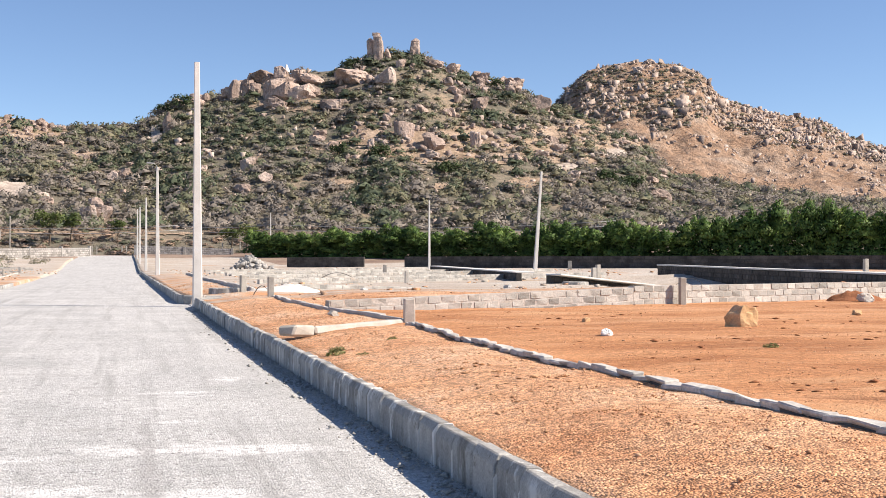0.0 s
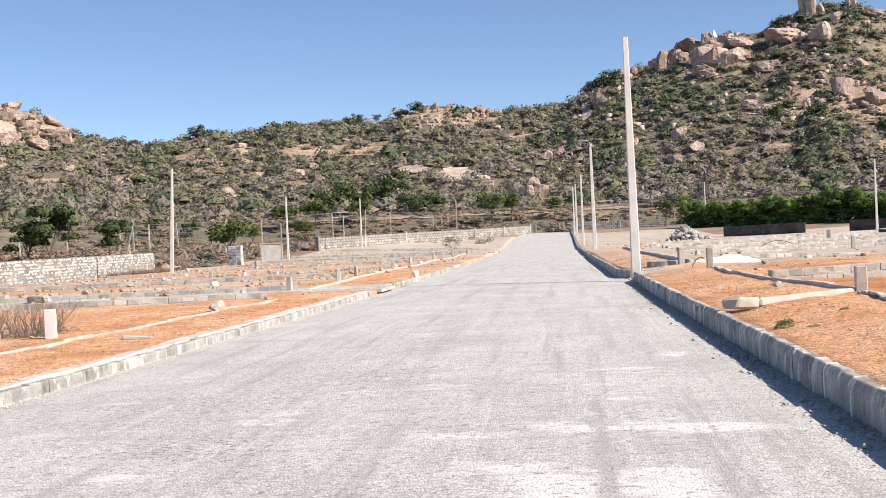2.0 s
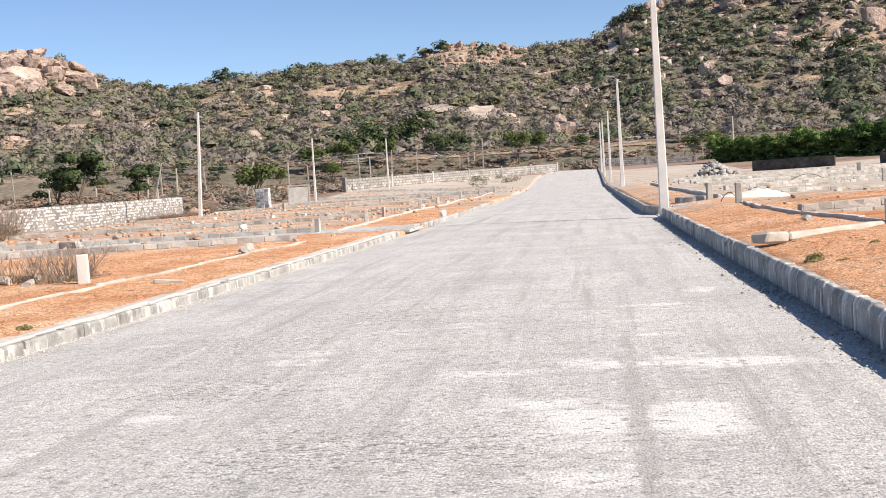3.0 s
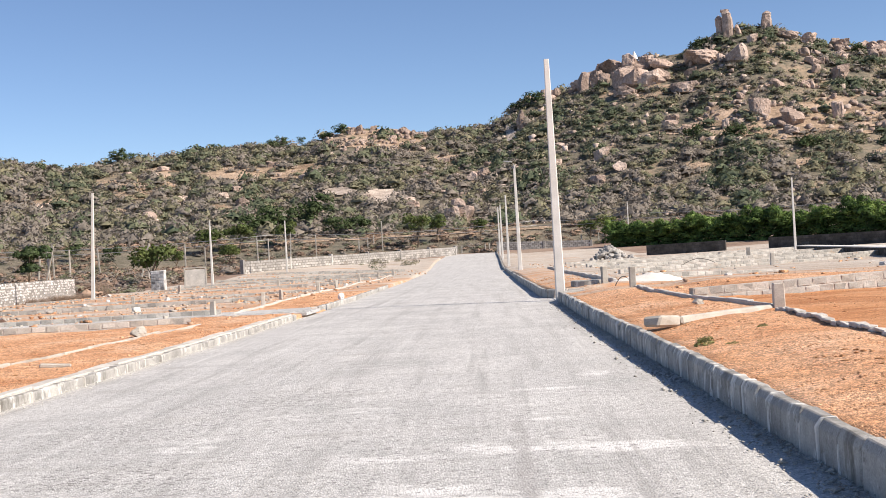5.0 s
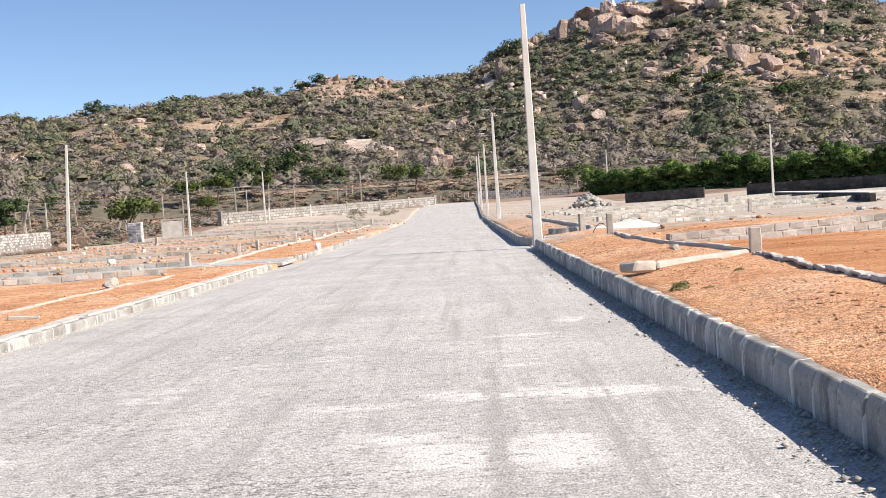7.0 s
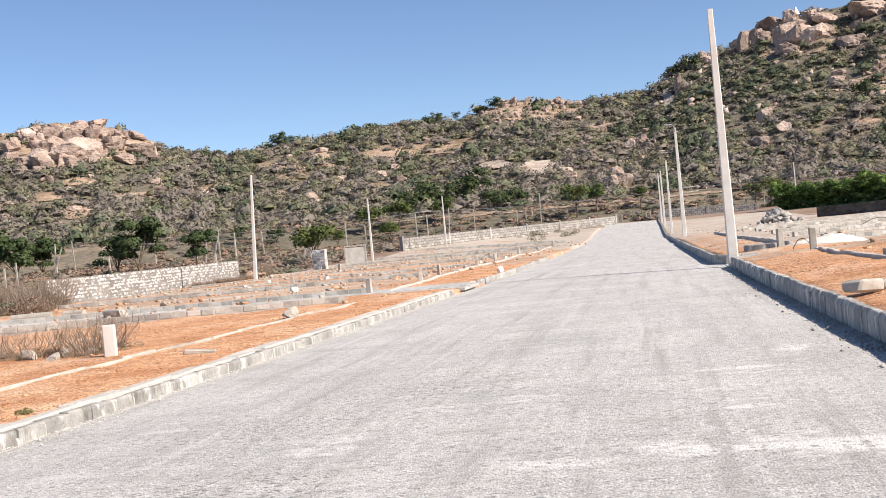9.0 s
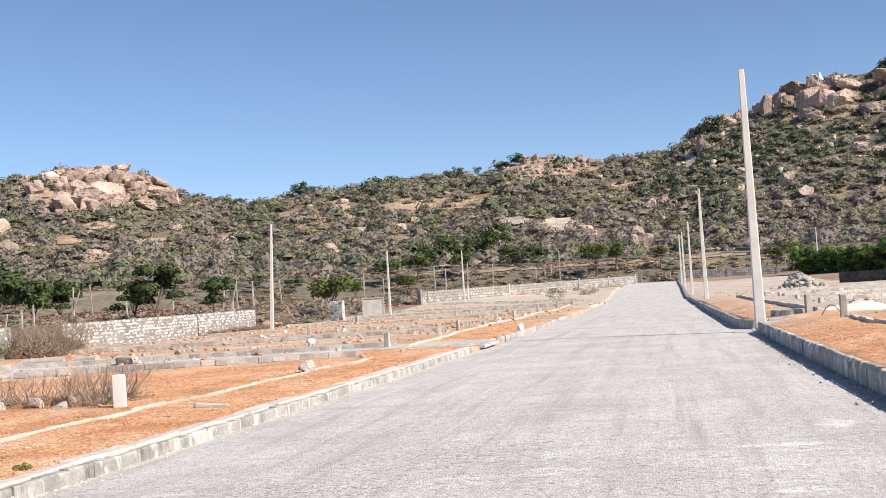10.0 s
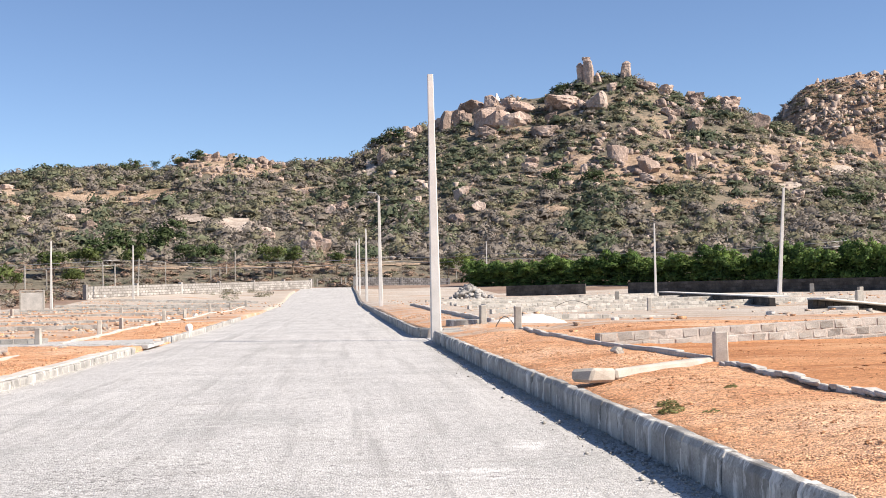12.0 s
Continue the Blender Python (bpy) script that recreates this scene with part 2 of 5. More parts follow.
M_STEEL = surf("grey_steel", [(0.30, 0.31, 0.32), (0.40, 0.41, 0.42)], 3, 0.5, 0.1, metal=0.5)
M_WIRE = surf("black_cable", [(0.03, 0.03, 0.03), (0.05, 0.05, 0.05)], 3, 0.6, 0)
M_SAND = surf("white_sand", [(0.62, 0.60, 0.56), (0.75, 0.73, 0.69)], 1, 0.95, 0.5, 15, 0.1, dist=0.02)
M_BOULDER = surf("ochre_boulder", [(0.56, 0.35, 0.18), (0.70, 0.47, 0.27)], 3, 0.9, 0.6, 14, 0.2, dist=0.03)
# stone of the retaining walls, its colour darkened to carry their shaded faces
M_SHADEDST = surf("shaded_stone", [(0.05, 0.046, 0.042), (0.11, 0.10, 0.09)], 0.8, 0.92, 0.6, 8, 0.3, 10, random=0.25, dist=0.04)
M_WPAINT = surf("white_paint", [(0.72, 0.71, 0.68), (0.82, 0.81, 0.79)], 2, 0.7, 0.2, 20, 0.08, dist=0.004)

# ---------------------------------------------------------------- mesh helpers
def mesh_of(name, verts, faces, mats=(), smooth=False, index=None):
    me = bpy.data.meshes.new(name)
    me.from_pydata([tuple(v) for v in verts], [], faces)
    for m in mats:
        me.materials.append(m)
    if smooth:
        me.polygons.foreach_set("use_smooth", [True] * len(me.polygons))
    if index is not None:
        me.polygons.foreach_set("material_index", index)
    me.update()
    return me


def from_np(name, verts, faces, mats, index=None, smooth=False, normals=None):
    """A mesh from an (n, 3) array of corners and an (m, k) array of faces."""
    k = faces.shape[1]
    me = bpy.data.meshes.new(name)
    me.vertices.add(len(verts))
    me.vertices.foreach_set("co", np.ascontiguousarray(verts, dtype=np.float32).ravel())
    me.loops.add(faces.size)
    me.loops.foreach_set("vertex_index", np.ascontiguousarray(faces, dtype=np.int32).ravel())
    me.polygons.add(len(faces))
    me.polygons.foreach_set("loop_start", np.arange(0, faces.size, k, dtype=np.int32))
    for m in mats:
        me.materials.append(m)
    if index is not None:
        me.polygons.foreach_set("material_index", np.asarray(index, dtype=np.int32))
    if smooth:
        me.polygons.foreach_set("use_smooth", np.ones(len(faces), dtype=bool))
    me.update(calc_edges=True)
    me.validate()
    if normals is not None:
        me.polygons.foreach_set("use_smooth", np.ones(len(me.polygons), dtype=bool))
        me.normals_split_custom_set_from_vertices(np.ascontiguousarray(normals, dtype=np.float32))
    return me


def finish(bm, name, mat, smooth=False):
    me = bpy.data.meshes.new(name)
    bm.to_mesh(me)
    bm.free()
    for m in (mat if isinstance(mat, (list, tuple)) else [mat]):
        me.materials.append(m)
    if smooth:
        me.polygons.foreach_set("use_smooth", [True] * len(me.polygons))
    return me


def part(name, bm, material, parent, label="", m=None, smooth=False):
    data = bm if isinstance(bm, bpy.types.Mesh) else finish(bm, name, material, smooth)
    ob = new(name, data)
    ob.parent = parent
    if m is not None:
        ob.matrix_basis = m
    return tagged(ob, label)


def thing(name, m, label, category, group="", kind=""):
    ob = new(name)
    ob.empty_display_size = 0.2
    ob.matrix_basis = m
    return tagged(ob, label, category, group, kind)


def block(sx, sy, sz, bevel=0.012, rough=0.0, seed=0, taper=1.0):
    """A worn block resting on z = 0, centred in x and y."""
    bm = bmesh.new()
    bmesh.ops.create_cube(bm, size=1)
    rnd = random.Random(seed)
    for v in bm.verts:
        k = taper if v.co.z > 0 else 1.0
        v.co = Vector((v.co.x * sx * k, v.co.y * sy * k, (v.co.z + 0.5) * sz))
        if rough:
            v.co += Vector([rnd.uniform(-rough, rough) for _ in range(3)])
    if bevel:
        bmesh.ops.bevel(bm, geom=bm.edges[:], offset=bevel, segments=1, affect="EDGES")
    return bm


def tube(points, radius, sides=6, radius2=None):
    """A round bar along points."""
    bm = bmesh.new()
    rings = []
    n = len(points)
    for i, p in enumerate(points):
        p = Vector(p)
        d = (Vector(points[min(i + 1, n - 1)]) - Vector(points[max(i - 1, 0)])).normalized()
        a = d.orthogonal().normalized()
        c = d.cross(a)
        r = radius if radius2 is None else radius + (radius2 - radius) * i / (n - 1)
        rings.append([bm.verts.new(p + (a * math.cos(k * math.tau / sides) + c * math.sin(k * math.tau / sides)) * r) for k in range(sides)])
    for r1, r2 in zip(rings, rings[1:]):
        for k in range(sides):
            bm.faces.new((r1[k], r1[(k + 1) % sides], r2[(k + 1) % sides], r2[k]))
    bm.faces.new(rings[0][::-1])
    bm.faces.new(rings[-1])
    return bm


def rock(seed, sx, sy, sz, sub=2, rough=0.28, flat=0.6, blocky=0):
    """A blocky weathered boulder, cut by random joint planes, sitting a little below z = 0. sub: how finely it is divided."""
    bm = bmesh.new()
    bmesh.ops.create_cube(bm, size=2)
    bmesh.ops.subdivide_edges(bm, edges=bm.edges[:], cuts={1: 2, 2: 4, 3: 7}[sub], use_grid_fill=True)
    rnd = random.Random(seed)
    planes = [(Vector([rnd.gauss(0, 1) for _ in range(3)]).normalized(), rnd.uniform(flat, 0.95)) for _ in range(blocky or 8)]
    off = Vector([rnd.uniform(-50, 50) for _ in range(3)])
    round_by = rnd.uniform(0.35, 0.8) * (0.55 if blocky else 1)
    for v in bm.verts:
        p = v.co.normalized() * round_by + v.co * (1 - round_by) * 0.85
        for n, d in planes:
            q = p.dot(n)
            if q > d:
                p = p - n * (q - d)
        crack = abs(noise.noise(p * 1.9 + off * 2))
        p = p * (1 + rough * noise.noise(p * 1.2 + off) + rough * 0.4 * noise.noise(p * 3.1 + off) - 0.16 * max(0.0, 0.10 - crack) / 0.10)
        v.co = Vector((p.x * sx * 0.55, p.y * sy * 0.55, (p.z + 0.72) * sz * 0.58))
    bmesh.ops.triangulate(bm, faces=bm.faces[:])
    return bm


def smooth01(a, b, v):
    u = min(1.0, max(0.0, (v - a) / (b - a)))
    return u * u * (3 - 2 * u)

# ---------------------------------------------------------------- the lie of the land
EYE = (1.0, 0.0)
ROAD_Y = [-60, 0, 12, 25, 40, 48, 90, 150, 190, 232]
ROAD_L = [-5.2, -5.05, -4.95, -4.81, -4.78, -4.85, -5.45, -7.2, -7.7, -7.5]
ROAD_R = [3.4, 3.34, 3.26, 3.15, 3.1, 2.75, 2.45, 2.35, 2.1, 1.75]
RISE_R = [0, 100, 142, 160, 190, 230, 300]
RISE_Z = [0, 0, -0.1, 0.1, 1.1, 2.1, 5.0]


def road_left(y):
    return float(np.interp(y, ROAD_Y, ROAD_L))


def road_right(y):
    return float(np.interp(y, ROAD_Y, ROAD_R))


def rise(x, y):
    return float(np.interp(math.hypot(x, max(y, 0)), RISE_R, RISE_Z))


def ground_z(x, y):
    """Height of the open ground beside the road."""
    xl, xr = road_left(y), road_right(y)
    z = rise(x, y)
    if x > xr:
        d = x - xr
        if 38.1 < y < 40.3 and d < 7:
            return z - 0.06
        z += 0.22 * smooth01(0.05, 0.3, y - 25.75 - (x - 5) * 0.375) * smooth01(5.6, 7.5, x) * (1 - smooth01(36, 39, y - max(0, x - 12) * 0.42))
        z += 0.27 + 0.13 * smooth01(0.2, 1.6, d) - 0.06 * smooth01(2.6, 3.2, d) + 0.4 * smooth01(8, 45, d) * smooth01(30, 60, y)
        z -= 0.85 * (1 - smooth01(-0.3, 0.2, x - 30.2 - (y - 43) * 0.19)) * smooth01(42, 46, y) * (1 - smooth01(78, 88, y)) * smooth01(-2.5, 0.0, x - 1 - 0.45 * y)
    else:
        d = xl - x
        z -= 0.18 * smooth01(20, 26, d) * smooth01(56, 62, y) * (1 - smooth01(100, 106, y))
        z += 0.115 + 0.045 * smooth01(0.12, 0.7, d) - 0.1 * smooth01(20, 40, d) * smooth01(35, 60, y) + 0.6 * smooth01(5, 20, d) * smooth01(122, 160, y) * (1 - smooth01(170, 215, y))
    near = 1 - smooth01(40, 90, math.hypot(x, y))
    z += near * smooth01(0.1, 0.6, d) * (0.05 * noise.noise((x * 0.7, y * 0.7, 1.3)) + 0.03 * noise.noise((x * 2.3, y * 2.3, 5.1)))
    z += (1 - near) * 0.18 * noise.noise((x * 0.08, y * 0.08, 2.2))
    return z


# ridge of the long hill, by bearing from the road (degrees, clockwise from +y)
RIDGE_A = [-75, -60, -45, -37, -32.9, -31.2, -29, -27.6, -26.4, -25.4, -24.2, -22.5, -21.8, -20.7, -19.3, -18, -16.9, -15.7, -13.8, -12.8, -10.4, -8.8, -7.7, -6.6, -5.8,
           -4.4, -3.4, -3, -1.4, -0.4, 0.3, 1.2, 2, 3.7, 5, 6.3, 7.8, 9.2, 10.3, 11.9, 13.6, 15.2, 17.2, 18.1, 19.2, 21.5, 23.4, 25.1, 29.7, 34, 45, 60, 75]
RIDGE_E = [3.0, 3.4, 4.4, 5.0, 5.5, 6.0, 6.5, 6.78, 6.88, 6.65, 6.4, 5.75, 5.3, 5.02, 4.85, 5.08, 5.27, 5.2, 5.46, 5.58, 5.62, 5.62, 5.9, 6.15, 6.2,
           6.17, 6.0, 5.9, 5.87, 5.9, 6.08, 6.6, 7.15, 7.5, 8.0, 8.45, 8.7, 8.8, 9.2, 9.62, 9.4, 8.68, 8.2, 7.8, 7.25, 6.35, 5.5, 3.9, 3.0, 2.5, 2.4, 2.4, 2.4]
FOOT_R, CREST_R = 275.0, 425.0
QUARRY_A = [14, 17, 19.3, 19.7, 20.3, 20.8, 21.2, 22.4, 23.4, 24.6, 25.2, 26.2, 27, 27.8, 29.7, 31.5, 32.7, 34.3, 38, 45, 60, 75]
QUARRY_E = [4.5, 6.2, 7.0, 7.4, 8.05, 8.55, 8.78, 9.02, 9.1, 8.98, 8.92, 8.5, 7.52, 7.1, 6.55, 6.25, 5.47, 4.88, 4.2, 3.6, 3.0, 2.5]


def wave(a, r):
    return Vector((a * 0.9, r * 0.028, 0))


def hill_z(a, r):
    """Height of the long hill at bearing a (degrees) and distance r."""
    top = float(np.interp(a, RIDGE_A, RIDGE_E))
    x, y = EYE[0] + r * math.sin(radians(a)), r * math.cos(radians(a))
    foot = 1.4
    if r < FOOT_R:
        u = smooth01(228, FOOT_R, r)
        base = rise(x, y) - 0.6
        return base + u * (1.5 + FOOT_R * math.tan(radians(foot)) - base)
    s = (r - FOOT_R) / (CREST_R - FOOT_R)
    if s <= 1:
        e = foot + (top - foot) * (0.75 * s + 0.25 * smooth01(0, 1, s))
        e += 0.16 * noise.noise(wave(a, r)) * math.sin(math.pi * s)
        z = 1.5 + r * math.tan(radians(e))
        return z + 1.3 * noise.noise(Vector((x * 0.06, y * 0.06, 0))) * math.sin(math.pi * min(1, s))
    crest = 1.5 + CREST_R * math.tan(radians(top))
    return crest - (r - CREST_R) * 0.30


def quarry_z(a, r):
    top = float(np.interp(a, QUARRY_A, QUARRY_E))
    x, y = EYE[0] + r * math.sin(radians(a)), r * math.cos(radians(a))
    s = (r - 440) / 160.0
    if s <= 1:
        e = 2.0 + (top - 2.0) * (0.8 * s + 0.2 * smooth01(0, 1, s)) + 0.2 * noise.noise(wave(a, r)) * math.sin(math.pi * s)
        return 1.5 + r * math.tan(radians(e)) + (2.6 * noise.noise(Vector((x * 0.07, y * 0.07, 3))) + 1.7 * noise.noise(Vector((x * 0.19, y * 0.19, 8))) + 2.2 * abs(noise.noise(Vector((a * 1.7 + r * 0.012, r * 0.03, 4))))) * math.sin(math.pi * min(1, s))
    return 1.5 + 600 * math.tan(radians(top)) - (r - 600) * 0.35


def polar(a, r, height):
    return Vector((EYE[0] + r * math.sin(radians(a)), r * math.cos(radians(a)), height(a, r)))


def spot(a, e, height=hill_z, lo=250.0, hi=425.0):
    """The place on a slope that is seen from the road at bearing a and elevation e."""
    for _ in range(30):
        r = (lo + hi) / 2
        if math.degrees(math.atan2(height(a, r) - 1.5, r)) < e:
            lo = r
        else:
            hi = r
    return polar(a, lo, height)


def sheet(name, angles, radii, height, mat, label, category):
    verts = [polar(a, r, height) for r in radii for a in angles]
    n = len(angles)
    faces = [(j * n + i, j * n + i + 1, (j + 1) * n + i + 1, (j + 1) * n + i) for j in range(len(radii) - 1) for i in range(n - 1)]
    faces = [f[::-1] for f in faces]
    return tagged(new(name, mesh_of(name, verts, faces, [mat], True)), label, category, kind="structure")


sheet("hill_slope", np.arange(-75, 75.1, 0.4), list(np.arange(226, 430, 4.0)) + [445, 480, 540, 620], hill_z, M_HILL,
      "long scrub-covered hill slope of brown soil and rock", "hill")
sheet("quarry_hill", list(np.arange(14, 36, 0.2)) + list(np.arange(36, 75.1, 0.6)), list(np.arange(440, 606, 2.5)) + [625, 660, 720], quarry_z, M_QUARRY,
      "distant quarried hill of orange earth and pale rubble", "hill")

# ---------------------------------------------------------------- ground, one sheet
side = [0, 0.3, 0.6, 0.9, 1.2, 1.5, 1.8, 2.1, 2.4, 2.55, 2.7, 2.85, 3, 3.3, 3.7, 4.2, 4.8, 5.5, 6.3, 7.2, 8.2, 9.4, 10.8, 12.4, 14, 16, 18.5, 21, 24, 28, 33, 39, 46,
        55, 66, 80, 100, 130, 170, 220, 300, 500, 900, 1600, 3000]
rows_y = [-3000, -1500, -700, -300, -120, -60, -40, -25, -15, -10] + list(np.arange(-8, 46, 0.5)) + list(np.arange(46, 110, 2.0)) + \
    list(np.arange(110, 234, 4.0)) + [234, 238, 246, 260, 300, 400, 700, 1500, 3000]
verts, faces = [], []
cols = len(side) * 2 + 2
for y in rows_y:
    xl, xr = road_left(y), road_right(y)
    deep = 0.0 if y > 233 else 0.10
    line = [(xl - 0.10 - d) for d in side[::-1]] + [xl - 0.03, xr + 0.03] + [xr + 0.10 + d for d in side]
    for i, x in enumerate(line):
        if i in (len(side), len(side) + 1):
            z = rise(x, y) - deep
        else:
            z = ground_z(x, y)
        if math.hypot(x, y) > 300:
            z = min(z, 5.0) - 1.0
        verts.append((x, y, z))
for j in range(len(rows_y) - 1):
    for i in range(cols - 1):
        faces.append((j * cols + i, j * cols + i + 1, (j + 1) * cols + i + 1, (j + 1) * cols + i))
# soil of the verges and plots, red earth of the lot, brown field past the boundary wall
index = []
for f in faces:
    x = sum(verts[i][0] for i in f) / 4
    y = sum(verts[i][1] for i in f) / 4
    r = math.hypot(x, y)
    if r > 205 or (x < -33 and y > 48) or x < -52 or y > 232 or (x > 20 and y > 165) or x > 95:
        index.append(2)
    elif x > 5.8 and -30 < y < 30 and x < 60:
        index.append(1)
    elif x > 5 and y > 46 and x < 60 or y > 105:
        index.append(4)
    elif x > 0 and (y > 34 or x > 30) or y > 60 or (x < -8 and y > 42):
        index.append(3)
    else:
        index.append(0)
tagged(new("ground", mesh_of("ground", verts, faces, [M_SOIL, M_LOT, M_FIELD, M_PLOT, M_PALE], True, index)),
       "orange gravelly earth ground turning to brown dry field", "ground", kind="structure")

# ---------------------------------------------------------------- road slab
verts, faces = [], []
ry = [-60, -40, -20, -10] + list(np.arange(-8, 60, 1.0)) + list(np.arange(60, 233, 4.0)) + [233]
nx = 17
for y in ry:
    xl, xr = road_left(y), road_right(y)
    for i in range(nx):
        x = xl + (xr - xl) * i / (nx - 1)
        verts.append((x, y, rise(x, y) + 0.012 * noise.noise((x * 0.5, y * 0.35, 9)) + 0.02 * math.sin(math.pi * i / (nx - 1))))
for j in range(len(ry) - 1):
    for i in range(nx - 1):
        faces.append((j * nx + i, j * nx + i + 1, (j + 1) * nx + i + 1, (j + 1) * nx + i))
tagged(new("road", mesh_of("road", verts, faces, [M_ROAD], True)), "pale grey cement road with dusty white streaks", "road", kind="structure")

# bare rock and earth showing through the scrub
bare_spots = []                 # bearing, elevation, half sizes and share of scrub cleared


def bare_patch(name, a0, a1, e0, e1, mat, seed, label, height=hill_z, lift=0.25, edge=0.9, clear=0.6):
    na, ne = int((a1 - a0) / 0.12) + 2, int((e1 - e0) / 0.05) + 2
    pts = {}
    faces, verts = [], []

    def corner(i, j):
        if (i, j) not in pts:
            q = spot(a0 + (a1 - a0) * i / na, e0 + (e1 - e0) * j / ne, height)
            pts[i, j] = len(verts)
            verts.append(q + Vector((0, 0, lift)))
        return pts[i, j]
    if height is hill_z:
        bare_spots.append(((a0 + a1) / 2, (e0 + e1) / 2, (a1 - a0) / 2, (e1 - e0) / 2, clear))
    for i in range(na):
        for j in range(ne):
            u, v = 2 * (i + 0.5) / na - 1, 2 * (j + 0.5) / ne - 1
            if 1 - u * u - v * v + edge * noise.noise(Vector((i * 0.07, j * 0.16, seed))) + 0.5 * noise.noise(Vector((i * 0.25, j * 0.4, seed + 9))) > 0.25:
                faces.append((corner(i, j), corner(i + 1, j), corner(i + 1, j + 1), corner(i, j + 1)))
    return tagged(new(name, mesh_of(name, verts, faces, [mat], True)), label, "bare rock", kind="structure")


bare_patch("bare_slope", 8.0, 20.5, 4.45, 6.3, M_BARE, 1, "band of bare pinkish rock and earth across the hill")
bare_patch("bare_slope", 17.5, 23.5, 4.4, 6.6, M_BARE, 2, "bare pinkish rock slope below the saddle", clear=0.45)
bare_patch("bare_slope", -34.5, -30.4, 3.6, 5.2, M_BARE, 3, "bare sandy clearing on the knoll")
bare_patch("bare_slope", -29.5, -22.0, 4.9, 7.0, M_BARE, 4, "bare pink granite dome of the knoll", clear=0.8)
bare_patch("bare_slope", -13.5, -7.5, 4.0, 4.8, M_BARE, 5, "tan dry grass clearing on the slope")
bare_patch("bare_slope", -7.6, -2.6, 5.1, 6.5, M_BARE, 6, "bare rocky crest of the range", clear=0.9)
bare_patch("bare_slope", -18.5, -14.5, 3.4, 4.6, M_BARE, 7, "tan rocky clearing on the slope")
bare_patch("bare_slope", 5.0, 9.0, 6.7, 7.6, M_BARE, 8, "bare rock shelf below the boulders")
M_SLAB = surf("pale_slab_rock", [(0.33, 0.27, 0.225), (0.46, 0.385, 0.325), (0.55, 0.475, 0.41)], 0.25, 0.95, 0.9, 1.6, 0.3, 2.2, dist=0.3, spots=[((0.20, 0.165, 0.14), 0.5, 0.57, 0.68, (1, 1, 0.4))])
for i, (a, e, w, h) in enumerate(((-5.06, 3.05, 1.0, 0.42), (-7.0, 3.35, 0.85, 0.22), (1.15, 5.65, 0.28, 0.5), (20.2, 4.3, 0.6, 0.2), (22.4, 4.9, 0.5, 0.2))):
    bare_patch("rock_slab", a - w, a + w, e - h, e + h, M_SLAB, 40 + i, "pale granite slab lying bare in the scrub", lift=0.5, edge=0.5, clear=1.0)
for i, (a, e, w, h) in enumerate(((-15.3, 4.6, 0.9, 0.25), (-11.1, 4.35, 1.9, 0.3), (-14.5, 3.2, 0.6, 0.16), (-12.4, 2.95, 0.9, 0.14), (-17.1, 2.95, 0.4, 0.22), (-20.0, 3.5, 1.0, 0.25), (-14.95, 3.95, 0.5, 0.2), (-25.9, 4.2, 0.8, 0.25),
                                  (-23.8, 3.3, 0.8, 0.25), (-27.2, 3.6, 0.8, 0.22), (-25.9, 2.8, 1.0, 0.3), (-32.2, 4.0, 1.3, 0.4), (-8.4, 4.6, 0.8, 0.2), (-2.0, 4.7, 0.7, 0.15), (9.5, 3.6, 0.8, 0.15), (14.6, 3.4, 0.8, 0.2), (18.5, 3.6, 1.2, 0.3), (11.5, 6.9, 0.8, 0.12),
                                  (3.6, 6.1, 0.6, 0.15))):
    bare_patch("bare_slope", a - w, a + w, e - h, e + h, M_BARE, 60 + i, "tan bare earth and stones among the scrub", edge=1.1, clear=0.75)

# ---------------------------------------------------------------- kerbs
def kerb_run(label, points, length, mesh_list, seed, joints=()):
    """Kerb stones laid end to end along points on the ground."""
    top = thing("kerb", pose(0, 0, 0), label, "kerb", kind="structure")
    rnd = random.Random(seed)
    for (x0, y0), (x1, y1) in zip(points, points[1:]):
        span = math.hypot(x1 - x0, y1 - y0)
        n = max(1, round(span / length))
        turn = math.degrees(math.atan2(y1 - y0, x1 - x0)) - 90
        for i in range(n):
            u = (i + 0.5) / n
            x, y = x0 + (x1 - x0) * u, y0 + (y1 - y0) * u
            ob = part("kerb_stone", rnd.choice(mesh_list), None, top)
            ob.matrix_basis = pose(x + rnd.uniform(-0.008, 0.008), y, rise(x, y) - 0.12 + rnd.uniform(-0.012, 0.008), rnd.uniform(-0.8, 0.8), rnd.uniform(-1.5, 1.5),
                                   turn + rnd.uniform(-1.2, 1.2)) @ Matrix.Diagonal((1, span / n / length, 1, 1))
            if joints and 3 < y < 34 and rnd.random() < 0.75:
                u = i / n
                ob = part("mortar_joint", rnd.choice(joints), None, top)
                ob.matrix_basis = pose(x0 + (x1 - x0) * u, y0 + (y1 - y0) * u, rise(x, y) - 0.12 - 0.12 * rnd.random() ** 3, 0, rnd.uniform(-1, 1), turn) @ Matrix.Diagonal((1, rnd.uniform(0.5, 2.4), 1, 1))
    return top


